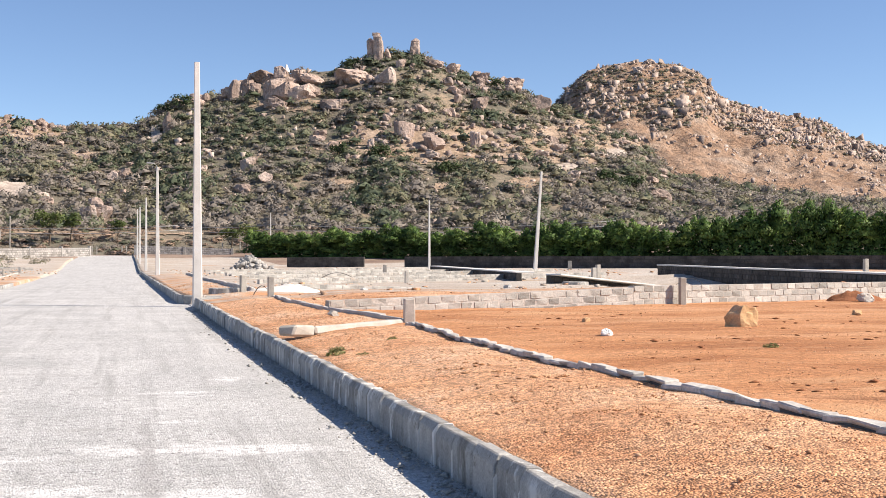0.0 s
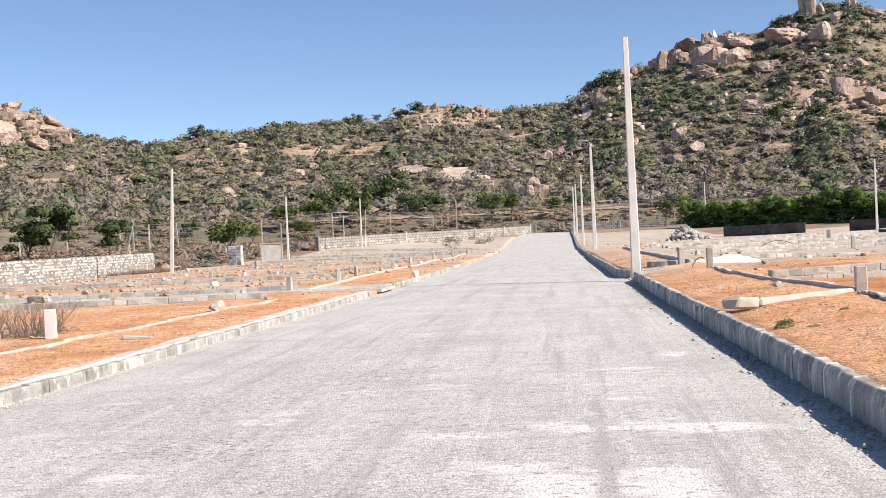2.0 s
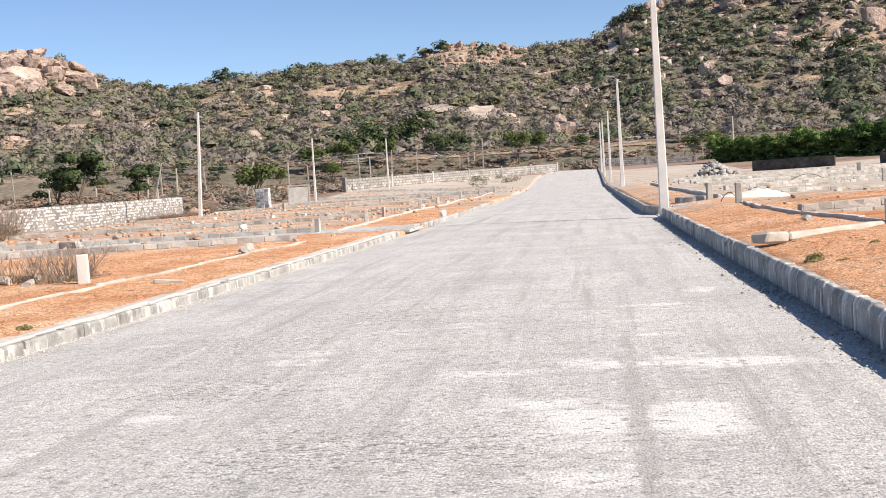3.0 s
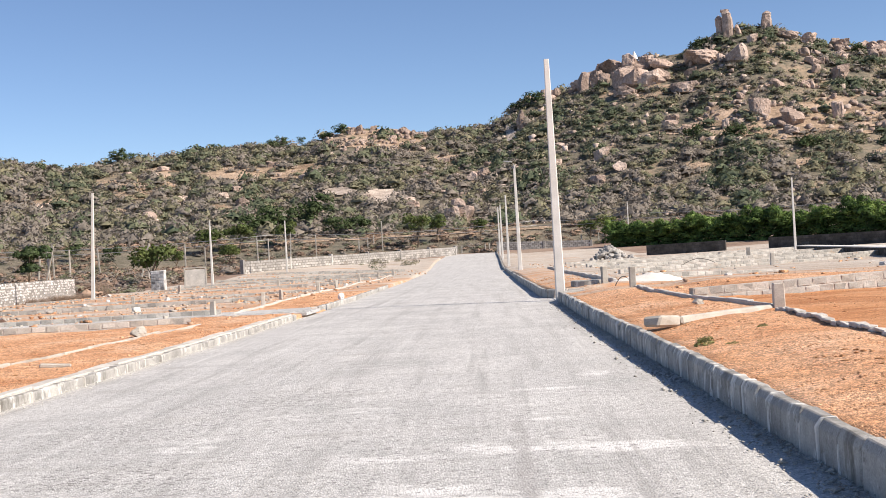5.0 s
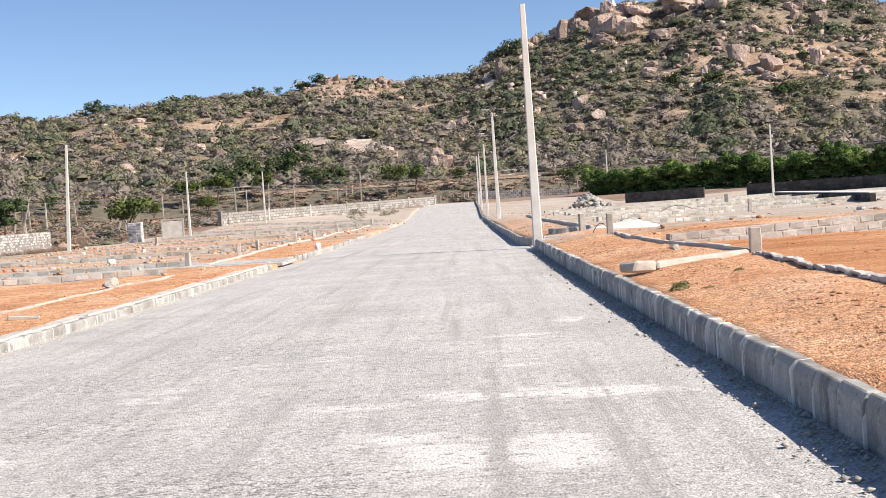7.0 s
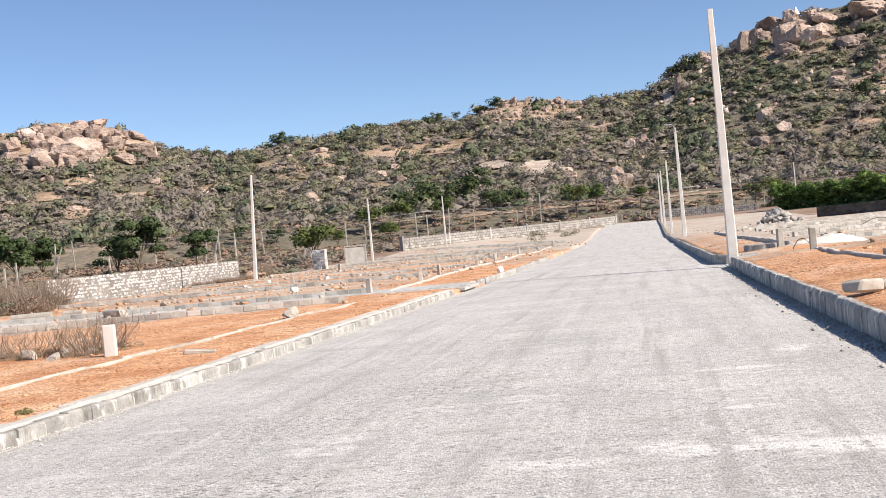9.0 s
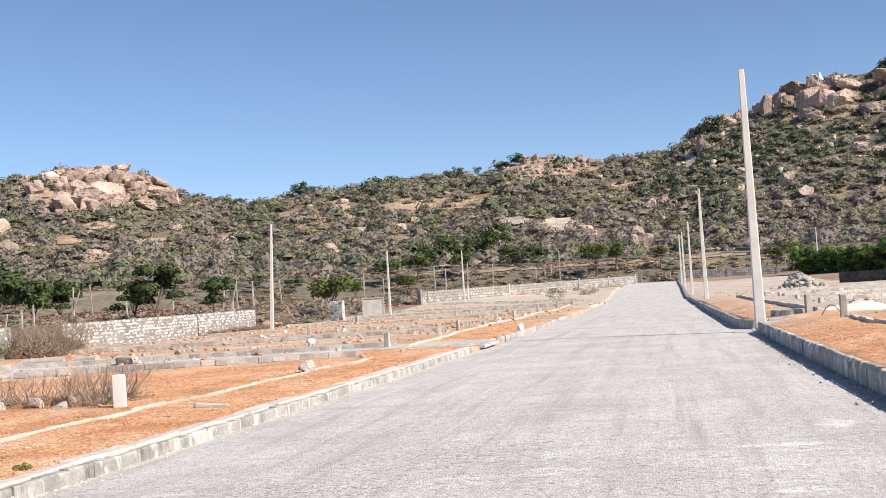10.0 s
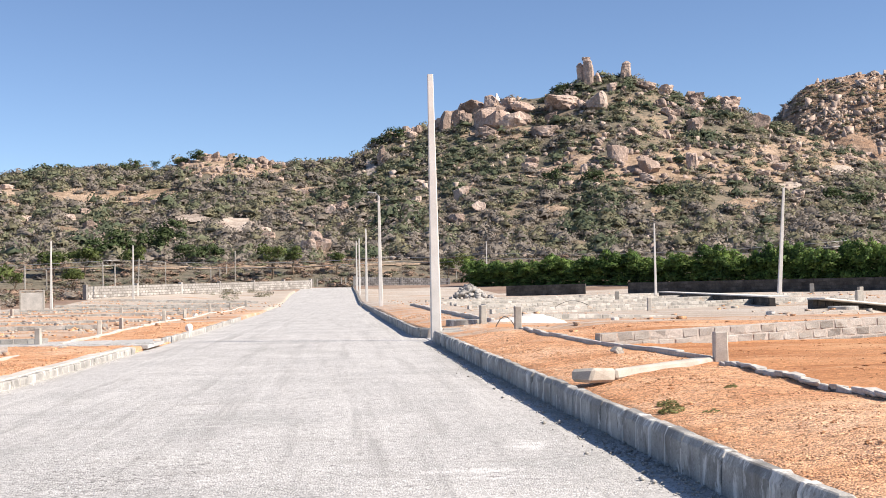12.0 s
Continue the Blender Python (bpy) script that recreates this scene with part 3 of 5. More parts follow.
def kerb_stone(wide, long, tall, slope, seed, bevel=0.007):
    """A kerb stone whose upper road-side edge is cut to a slope on both sides, with worn corners."""
    bm = bmesh.new()
    rnd = random.Random(seed)
    w = wide / 2
    prof = ((-w, 0), (w, 0), (w, tall - slope), (w - slope * 0.6, tall), (-w + slope * 0.6, tall), (-w, tall - slope))
    ends = []
    for y in (-long / 2, long / 2):
        ends.append([bm.verts.new((x + rnd.uniform(-0.006, 0.006), y + rnd.uniform(-0.008, 0.008), z + rnd.uniform(-0.008, 0.008))) for x, z in prof])
    n = len(prof)
    for k in range(n):
        bm.faces.new((ends[0][k], ends[0][(k + 1) % n], ends[1][(k + 1) % n], ends[1][k]))
    bm.faces.new(ends[0][::-1])
    bm.faces.new(ends[1])
    bmesh.ops.recalc_face_normals(bm, faces=bm.faces[:])
    bmesh.ops.bevel(bm, geom=bm.edges[:], offset=bevel, segments=1, affect="EDGES")
    return bm


KERB_TALL = [finish(kerb_stone(0.17, 0.488, 0.44, 0.065, s, 0.009), "kerb_stone", M_KERB) for s in range(6)]
KERB_LOW = [finish(kerb_stone(0.16, 0.494, 0.262, 0.022, s + 9, 0.005), "kerb_stone", M_KERB) for s in range(6)]
JOINT_TALL = [finish(kerb_stone(0.180, 0.022, 0.444, 0.062, s + 40, 0.003), "mortar_joint", M_SAND) for s in range(4)]
JOINT_LOW = [finish(kerb_stone(0.168, 0.026, 0.265, 0.022, s + 50, 0.003), "mortar_joint", M_MORTAR) for s in range(4)]
KERB_LONG = [finish(kerb_stone(0.17, 1.98, 0.42, 0.05, s + 20), "kerb_stone", M_KERB) for s in range(4)]
KERB_SHORT = [finish(kerb_stone(0.16, 0.99, 0.30, 0.03, s + 30), "kerb_stone", M_KERB) for s in range(4)]
kerb_run("grey precast concrete kerb casting a shadow on the road", [(3.46, -12), (3.42, 0), (3.34, 12), (3.23, 25), (3.19, 37.7), (8.5, 37.8)], 0.5, KERB_TALL, 1, JOINT_TALL)
kerb_run("sunlit grey concrete kerb stones edging the road", [(-5.17, -12), (-5.13, 0), (-5.03, 12), (-4.89, 25), (-4.88, 34.6), (-5.3, 35.6), (-6.2, 36.0), (-7.5, 36.1)], 0.5, KERB_LOW, 2, JOINT_LOW)
kerb_run("grey concrete kerb curving round a plot corner", [(8.5, 40.5), (3.6, 40.5), (2.98, 40.9), (2.8, 42.2), (2.75, 52), (2.58, 72), (2.5, 86)], 2.0, KERB_LONG, 3)
kerb_run("far grey concrete kerb along the road", [(3.2, 88), (2.7, 88.3), (2.45, 92), (2.4, 130)], 2.0, KERB_LONG, 4)
kerb_run("far grey concrete kerb rising to the gate", [(2.35, 134), (2.3, 160), (2.15, 190), (1.9, 228)], 2.0, KERB_LONG, 5)
kerb_run("low concrete kerb at the plot corner", [(-7.4, 38.9), (-5.6, 39.1), (-4.95, 39.8), (-4.9, 50), (-5.32, 72)], 1.0, KERB_SHORT, 6)

# ---------------------------------------------------------------- poles
def pole(x, y, height, wide, lean=(0.0, 0.0), label="", lamp=False):
    z = (ground_z(x, y) if x > road_right(y) or x < road_left(y) else rise(x, y)) - 0.1
    top = thing("utility_pole", Matrix.Translation((x, y, z)), label, "pole", "poles along the plots")
    bm = bmesh.new()
    n = 7
    rings = []
    for i in range(n):
        u = i / (n - 1)
        w, d = wide * (1 - 0.48 * u) / 2, wide * 0.75 * (1 - 0.42 * u) / 2
        c = 0.2 * w
        cx, cy, cz = lean[0] * u, lean[1] * u, (height + 0.1) * u
        rings.append([bm.verts.new((cx + px, cy + py, cz)) for px, py in
                      ((w, d - c), (w - c, d), (-w + c, d), (-w, d - c), (-w, -d + c), (-w + c, -d), (w - c, -d), (w, -d + c))])
    for a, b in zip(rings, rings[1:]):
        for k in range(8):
            bm.faces.new((a[k], a[(k + 1) % 8], b[(k + 1) % 8], b[k]))
    bm.faces.new(rings[-1])
    bm.faces.new(rings[0][::-1])
    part("shaft", bm, M_POLE, top)
    if lamp:
        h = height
        arm = part("lamp_arm", tube([(lean[0], lean[1], h - 0.4), (lean[0] - 0.05, lean[1] - 0.1, h + 0.15), (lean[0] - 0.2, lean[1] - 0.2, h + 0.32), (lean[0] - 0.45, lean[1] - 0.3, h + 0.36)],
                                    0.04, 6), M_STEEL, top, "bent grey steel arm")
        head = block(0.45, 0.2, 0.11, 0.03)
        part("lamp_head", head, M_STEEL, arm, "grey street lamp head", pose(lean[0] - 0.6, lean[1] - 0.3, h + 0.3, 0, 6, 0))
    return top


pole(3.23, 38.25, 7.95, 0.32, (-0.02, 0.4), "tall pale square concrete pole beside the kerb")
pole(3.2, 94.0, 8.2, 0.32, (-0.05, 0), "pale concrete pole carrying a street lamp", True)
pole(2.95, 142.0, 8.3, 0.3, (0.0, 0), "pale concrete pole beyond the crossing")
pole(2.55, 176.0, 8.0, 0.3, (0.0, 0), "distant pale concrete pole near the gate")
pole(2.35, 200.0, 8.0, 0.3, (0.0, 0), "distant pale concrete pole near the gate")
pole(-26.3, 81.4, 7.2, 0.26, (0.34, 0), "slim pale concrete pole among the plots")
pole(-28.8, 128.3, 6.9, 0.26, (0.0, 0), "slim pale concrete pole among the plots")
pole(-26.0, 159.5, 6.9, 0.25, (0.0, 0), "slim pale concrete pole among the plots")
pole(32.9, 129.0, 7.6, 0.26, (0.0, 0), "slim pale concrete pole before the hedge")
pole(29.6, 83.0, 7.3, 0.28, (0.5, 0), "leaning pale concrete pole before the hedge")

# ---------------------------------------------------------------- boundary wall of stone with pillars
def panel_wall(label, x0, y0, x1, y1, height, thick, mat, piece, pillar=0.0, seed=1, z0=None, joint=M_MORTAR, name="boundary_wall", gap=0.05, proud=0.02, coping=False, bevel=0.016, recess=0.03, wob=0.0, sway=0.012):
    """A wall of separate stones or blocks on both faces of a mortar core, stepping with the ground."""
    span = math.hypot(x1 - x0, y1 - y0)
    turn = math.degrees(math.atan2(y1 - y0, x1 - x0))
    za = (ground_z(x0, y0) if z0 is None else z0[0]) - 0.12
    zb = (ground_z(x1, y1) if z0 is None else z0[1]) - 0.12
    top = thing(name, pose(x0, y0, za, 0, 0, turn), label, "wall", kind="structure")
    slope = (zb - za) / span
    core = bmesh.new()
    bmesh.ops.create_cube(core, size=1)
    for v in core.verts:
        u = v.co.x + 0.5
        v.co = Vector((u * span, v.co.y * (thick - recess), (v.co.z + 0.5) * (max(1, round((height + 0.12) / piece[1])) * piece[1] - 0.012) + u * span * slope))
    part("core", core, joint, top)
    rnd = random.Random(seed)
    pw, ph = piece
    rows = max(1, round((height + 0.12) / ph))
    n = max(1, int(span / pw))
    meshes = [finish(block(pw - gap, thick + proud, ph - gap, bevel, 0.012, seed * 31 + s), name + "_stone", mat) for s in range(7)]
    count, verts, faces = 0, [], []
    for k in range(rows):
        shift = 0.5 * (k % 2)
        for i in range(n):
            xx = (i + shift + 0.5) * span / n
            if xx > span - 0.3 * pw:
                continue
            count += 1
            me = rnd.choice(meshes)
            at = pose(xx, rnd.uniform(-sway, sway), k * ph + xx * slope + 0.01 + rnd.uniform(-1, 1) * wob, 0, -math.degrees(math.atan(slope)), 0) @ Matrix.Diagonal((span / n / pw * rnd.uniform(0.93, 1.02), 1, rnd.uniform(0.97 - 8 * wob, 1.02), 1))
            if count <= 300:
                part("stone_block", me, None, top).matrix_basis = at
            else:
                faces += [[len(verts) + v for v in p.vertices] for p in me.polygons]
                verts += [at @ v.co for v in me.vertices]
    if verts:
        tagged(part("stone_rest", mesh_of("stone_rest", verts, faces, [mat]), None, top), kind="stuff")
    if coping:
        bm = block(span, thick + 0.7, 0.07, 0.012, 0.01, seed)
        part("coping", bm, M_SAND, top, "rough pale cement coping", pose(span / 2, -0.3, rows * ph + span / 2 * slope, 0, -math.degrees(math.atan(slope)), 0))
    if pillar:
        m = max(1, round(span / pillar))
        pm = finish(block(0.45, thick + 0.16, height + 0.22, 0.02), "pillar", M_GRAN)
        for i in range(m + 1):
            ob = part("pillar", pm, None, top)
            ob.matrix_basis = pose(i * span / m, 0, i * span / m * slope)
    return top


panel_wall("grey stone boundary wall with concrete pillars by the gate", -5.9, 230, -32, 160, 1.8, 0.35, M_GRAN, (0.85, 0.36), 12.0, 3, (2.0, 1.0), M_JOINT_SHADE)
panel_wall("grey stone boundary wall beyond the plots", 2.2, 230, 19.5, 228, 2.0, 0.35, M_GRAN, (0.7, 0.36), 9.0, 4, (2.1, 1.5), M_JOINT_SHADE)
panel_wall("whitewashed rough stone wall at the plot edge", -33.4, 98, -31.8, 62, 1.42, 0.4, M_WHITEST, (0.34, 0.2), 0, 5, (0.15, -0.03), M_GRAN, gap=0.035, wob=0.03, proud=0.0, recess=0.01)
panel_wall("whitewashed rough stone wall behind a dry thicket", -28.6, 51.3, -26.3, 37.5, 1.42, 0.4, M_WHITEST, (0.32, 0.19), 0, 7, (0.05, 0.0), M_GRAN, gap=0.035, wob=0.03, proud=0.0, recess=0.01)

# concrete apron of the side lane between two kerb returns
bm = block(5.6, 2.5, 0.06, 0.01)
ob = new("side_lane", finish(bm, "side_lane", M_ROAD))
ob.matrix_basis = pose(5.85, 39.15, -0.035)
tagged(ob, "short grey cement apron of a side lane", "road", kind="structure")

bm = block(25, 2.5, 0.06, 0.01)
ob = new("side_lane", finish(bm, "side_lane", M_ROAD))
ob.matrix_basis = pose(-17.2, 36.0, 0.13, 0, 0, 9.5)
tagged(ob, "pale grey cement side lane between low kerbs", "road", kind="structure")
bm = block(3.2, 2.9, 0.1, 0.01)
ob = new("lane_mouth", finish(bm, "lane_mouth", M_ROAD))
ob.matrix_basis = pose(-6.3, 37.5, 0.05)
tagged(ob, "pale cement mouth of a side lane", "road", kind="structure")

# ---------------------------------------------------------------- boulders of the hill
ROCK_MESH = [finish(rock(100 + s, 1, 1, 1, 2 + s % 2, 0.2 if s % 2 else 0.14, 0.5, 11), "boulder", M_ROCK) for s in range(22)]
placed = []                     # bearing, distance and half width of the rocks, to keep scrub off them


def hill_rock(a, e, wide, tall, seed, deep=None, lean=0.0, label="weathered pink granite boulder on the hill slope", height=hill_z, hi=425.0, lo=250.0):
    rnd = random.Random(seed)
    at = spot(a, e, height, lo, hi)
    ob = new("boulder", ROCK_MESH[seed % len(ROCK_MESH)])
    d = deep or wide * rnd.uniform(0.7, 1.0)
    ob.matrix_basis = Matrix.Translation(at - Vector((0, 0, 0.2 * tall))) @ pose(0, 0, 0, lean, rnd.uniform(-8, 8), rnd.uniform(-35, 35) - a) @ Matrix.Diagonal((wide, d, tall, 1))
    tagged(ob, label, "boulder", "boulders on the hill")
    placed.append((a, math.hypot(at.x - EYE[0], at.y), wide * 0.5))
    return ob


small_rocks = []                # small boulders, joined later into one object


def hill_scree(a0, a1, e0, e1, count, s0, s1, seed, tall=(0.6, 1.0)):
    rnd = random.Random(seed)
    for i in range(count):
        w = rnd.uniform(s0, s1)
        q = spot(rnd.uniform(a0, a1), rnd.uniform(e0, e1))
        small_rocks.append((q.x, q.y, q.z - 0.15 * w, w * 0.85, w * rnd.uniform(*tall) * 0.85, rnd.uniform(0, 6.3), rnd.randrange(6), 0))


def hill_cluster(a0, a1, e0, e1, count, s0, s1, seed, tall=(0.6, 1.0)):
    rnd = random.Random(seed)
    for i in range(count):
        w = rnd.uniform(s0, s1)
        hill_rock(rnd.uniform(a0, a1), rnd.uniform(e0, e1), w, w * rnd.uniform(*tall), seed * 50 + i)


# two rock towers on the summit
def column_rock(a, e, wide, deep, tall, seed, lean, label):
    """A standing granite column: vertical flutes, level joints, a rounded leaning head."""
    rnd = random.Random(seed)
    bm = bmesh.new()
    rings, sides = 15, 14
    joints = [rnd.uniform(0.55, 0.7), rnd.uniform(0.78, 0.88)]
    loops = []
    for i in range(rings + 1):
        u = i / rings
        r = (1 - 0.25 * u) * (1 - 0.75 * smooth01(0.88, 1.0, u)) * (1 - 0.10 * max(0.0, 1 - min(abs(u - j) for j in joints) / 0.035))
        loop = []
        for k in range(sides):
            t = k * math.tau / sides
            box = 1 / max(abs(math.cos(t)), abs(math.sin(t))) ** 0.6
            w = r * box * (1 + 0.28 * noise.noise(Vector((math.cos(t) * 1.5, math.sin(t) * 1.5, u * 1.2 + seed))) + 0.12 * noise.noise(Vector((math.cos(t) * 4, math.sin(t) * 4, u * 5 + seed))))
            loop.append(bm.verts.new((math.cos(t) * w * wide * 0.5 + lean * u * u, math.sin(t) * w * deep * 0.5, tall * u)))
        loops.append(loop)
    for p, q in zip(loops, loops[1:]):
        for k in range(sides):
            bm.faces.new((p[k], p[(k + 1) % sides], q[(k + 1) % sides], q[k]))
    bm.faces.new(loops[-1])
    ob = new("boulder", finish(bm, "boulder", M_ROCK))
    ob.matrix_basis = Matrix.Translation(spot(a, e) - Vector((0, 0, 0.8))) @ pose(0, 0, 0, 0, 0, -a)
    tagged(ob, label, "boulder", "boulders on the hill")


column_rock(11.0, 9.2, 3.1, 3.0, 8.8, 31, -0.4, "tall split granite tower on the summit")
column_rock(11.33, 9.2, 3.7, 3.4, 10.4, 32, -0.3, "tall split granite tower on the summit")
hill_rock(11.75, 9.3, 2.6, 5.0, 6, 3)
hill_rock(10.55, 9.0, 2.6, 4.2, 3, 2.5)
cap = new("boulder", ROCK_MESH[9])
cap.matrix_basis = Matrix.Translation(spot(11.2, 9.2) + Vector((0, -0.5, 8.4))) @ pose(0, 0, 0, 4, 8, 30) @ Matrix.Diagonal((2.6, 2.4, 1.5, 1))
tagged(cap, "rounded granite stone balanced on a rock tower", "boulder", "boulders on the hill")
column_rock(13.02, 9.42, 3.9, 3.4, 7.2, 37, 0.5, "upright rounded granite tower on the summit")
bm = bmesh.new()
bmesh.ops.create_cone(bm, cap_ends=True, segments=7, radius1=1.25, radius2=0.18, depth=2.6)
for v in bm.verts:
    v.co *= 1 + 0.2 * noise.noise(v.co * 0.9)
shrine = new("painted_stone", finish(bm, "painted_stone", M_WPAINT))
shrine.matrix_basis = Matrix.Translation(spot(7.05, 8.45) + Vector((0, -1.5, 2.6)))
tagged(shrine, "white-painted pointed stone among the hilltop boulders", "painted stone")
for row in ((13.9, 9.0, 7, 3), (14.7, 8.7, 6, 4), (10.1, 8.3, 12, 6), (9.7, 8.25, 8, 6), (11.8, 8.15, 8, 8), (7.0, 7.45, 9, 8), (7.75, 7.5, 10, 7), (6.4, 7.55, 9, 9), (8.2, 8.2, 10, 4),
            (6.0, 8.2, 9, 6), (6.85, 8.3, 6, 6), (7.6, 8.3, 6, 6), (4.8, 7.45, 7, 8), (5.2, 7.55, 5, 7), (4.4, 7.4, 6, 5), (6.5, 7.1, 9, 4)):
    hill_rock(*row, seed=int(row[0] * 37) + int(row[2]))
for row in ((16.0, 7.05, 7, 6), (17.6, 7.9, 8, 4.5), (9.3, 7.0, 9, 5), (16.2, 8.3, 5, 4), (12.6, 5.75, 6, 7), (13.95, 5.2, 7, 6.5), (15.9, 5.25, 3.4, 7.5), (5.3, 4.2, 6, 5),
            (6.1, 3.65, 4, 3.5), (24.2, 2.85, 8, 4), (18.9, 7.0, 8, 7), (11.0, 5.2, 3, 4), (5.1, 3.1, 4, 3), (1.7, 5.9, 4, 8)):
    hill_rock(*row, seed=int(row[0] * 41) + int(row[2]))
hill_cluster(2.1, 3.4, 7.0, 7.3, 9, 3, 5, 11)
hill_cluster(5.4, 8.4, 7.5, 8.4, 14, 3, 6, 12)
hill_cluster(14.0, 18.6, 7.6, 8.6, 14, 3, 6, 13)
hill_cluster(8.5, 18, 6.3, 9.0, 14, 2.6, 4.4, 14, (0.7, 1.2))
hill_scree(3, 19, 5.8, 9.0, 90, 1.0, 2.8, 84, (0.7, 1.2))
hill_scree(-30, -20, 2.6, 5.2, 60, 1.0, 3.0, 85, (0.4, 0.8))
hill_scree(-16, 2, 2.2, 5.2, 60, 0.8, 2.6, 86, (0.4, 0.8))
hill_cluster(8.4, 19, 4.5, 5.9, 7, 3, 5.5, 15, (0.35, 0.7))
hill_scree(9, 20, 4.5, 6.3, 110, 0.9, 3.0, 16, (0.6, 1.2))
hill_cluster(18.5, 24.5, 3.6, 6.3, 10, 3, 6, 17, (0.3, 0.6))
hill_scree(17, 25, 3.6, 6.6, 90, 0.8, 2.4, 88, (0.5, 1.0))
# the knoll of great slabs
for row in ((-31.4, 5.4, 10, 6), (-30.95, 3.9, 7, 7), (-30.2, 4.0, 7.5, 6.5), (-30.0, 3.2, 6, 5), (-26.6, 5.2, 11, 6), (-25.6, 5.3, 12, 8), (-23.1, 5.2, 11, 6), (-26.2, 6.0, 9, 6),
            (-25.3, 6.0, 6, 7), (-28.6, 5.7, 8, 6), (-27.6, 5.2, 10, 5), (-24.3, 5.5, 9, 6), (-27.0, 5.7, 9, 6)):
    hill_rock(*row, seed=int(-row[0] * 31) + int(row[2]))
hill_cluster(-29.2, -22.6, 4.9, 6.2, 46, 3.5, 7.5, 18, (0.4, 0.75))
hill_cluster(-28.0, -24.6, 6.1, 6.75, 14, 5, 8.5, 28, (0.5, 0.8))
hill_cluster(-32, -20, 2.6, 5.0, 16, 2.5, 5, 19, (0.4, 0.8))
# the middle of the range
hill_rock(-1.7, 1.75, 5, 5, 63, label="brown rock outcrop at the foot of the hill")
hill_rock(-1.25, 1.8, 5.5, 4.5, 64, label="brown rock outcrop at the foot of the hill")
hill_rock(-1.5, 2.25, 5, 4, 66, label="brown rock outcrop at the foot of the hill")
hill_cluster(-2.2, -0.2, 1.5, 1.75, 8, 1.5, 3, 24, (0.3, 0.6))
hill_rock(-0.2, 3.65, 4, 4, 65)
hill_cluster(-0.9, 0.1, 3.5, 3.8, 5, 2.5, 4, 20)
hill_cluster(-6.6, -3.0, 5.6, 6.15, 16, 2.2, 3.6, 21, (0.6, 1.1))
hill_scree(-7.6, -2.8, 5.0, 6.15, 130, 0.9, 2.8, 87, (0.6, 1.1))
hill_cluster(-17, -8, 2.4, 4.8, 14, 3, 5, 22, (0.3, 0.7))
hill_cluster(-5.5, 4, 2.2, 5.2, 16, 2.5, 4.5, 23, (0.4, 0.8))

# ---------------------------------------------------------------- scatter of many small forms in one mesh
def proto_rock(seed):
    bm = rock(seed, 1, 1, 1, 1, 0.35, 0.35)
    v = np.array([tuple(q.co) for q in bm.verts])
    bm.verts.index_update()
    f = np.array([[q.index for q in t.verts] for t in bm.faces])
    bm.free()
    return v, f


def proto_shrub(seed, leaves, size, core=0.0, fine=1):
    """A shrub of radius 1: a lumpy dome of that share of the radius, and leaf clumps of that size over it."""
    g = np.random.default_rng(seed)
    lumps = g.normal(size=(9, 3))
    lumps[:, 2] = np.abs(lumps[:, 2])
    lumps /= np.linalg.norm(lumps, axis=1)[:, None]
    high = g.uniform(0.8, 1.05, 9)

    def reach(d):
        return 0.5 + 0.5 * np.max((d @ lumps.T) ** 3 * high, axis=1)
    d = g.normal(size=(leaves, 3))
    d[:, 2] = np.abs(d[:, 2]) * 0.9 - 0.12
    d /= np.linalg.norm(d, axis=1)[:, None]
    c = d * (reach(d) + g.uniform(-0.12, 0.08, leaves))[:, None]
    a = g.normal(size=(leaves, 3))
    n = d + 0.7 * g.normal(size=(leaves, 3))
    n /= np.linalg.norm(n, axis=1)[:, None]
    n *= np.where(np.sum(n * d, axis=1) < 0, -1, 1)[:, None]
    b = np.cross(n, a)
    b /= np.linalg.norm(b, axis=1)[:, None]
    a = np.cross(b, n)
    s = size * g.uniform(0.6, 1.3, leaves)[:, None]
    v = np.stack([c - a * s, c - b * s * 0.6, c + a * s, c + b * s * 0.6], axis=1).reshape(-1, 3)
    soft = np.repeat(d * 0.65 + n * 0.35, 4, axis=0)
    i = np.arange(leaves)[:, None] * 4
    f = np.concatenate([i + [0, 1, 2], i + [0, 2, 3]], axis=0)
    if core:
        bm = bmesh.new()
        bmesh.ops.create_icosphere(bm, subdivisions=fine, radius=1)
        bmesh.ops.delete(bm, geom=[q for q in bm.verts if q.co.z < -0.3], context="VERTS")
        cv = np.array([tuple(q.co) for q in bm.verts])
        cn = cv.copy()
        cv = cv * (reach(cv) * core)[:, None] * g.uniform(0.84, 1.1, (len(cv), 1))
        cv[:, 2] = np.maximum(cv[:, 2], -0.2)
        bm.verts.index_update()
        cf = np.array([[q.index for q in t.verts] for t in bm.faces])
        bm.free()
        f = np.concatenate([f, cf + len(v)])
        v = np.concatenate([v, cv])
        soft = np.concatenate([soft, cn + 0.35 * g.normal(size=cn.shape)])
    return v, f, soft / np.linalg.norm(soft, axis=1)[:, None]


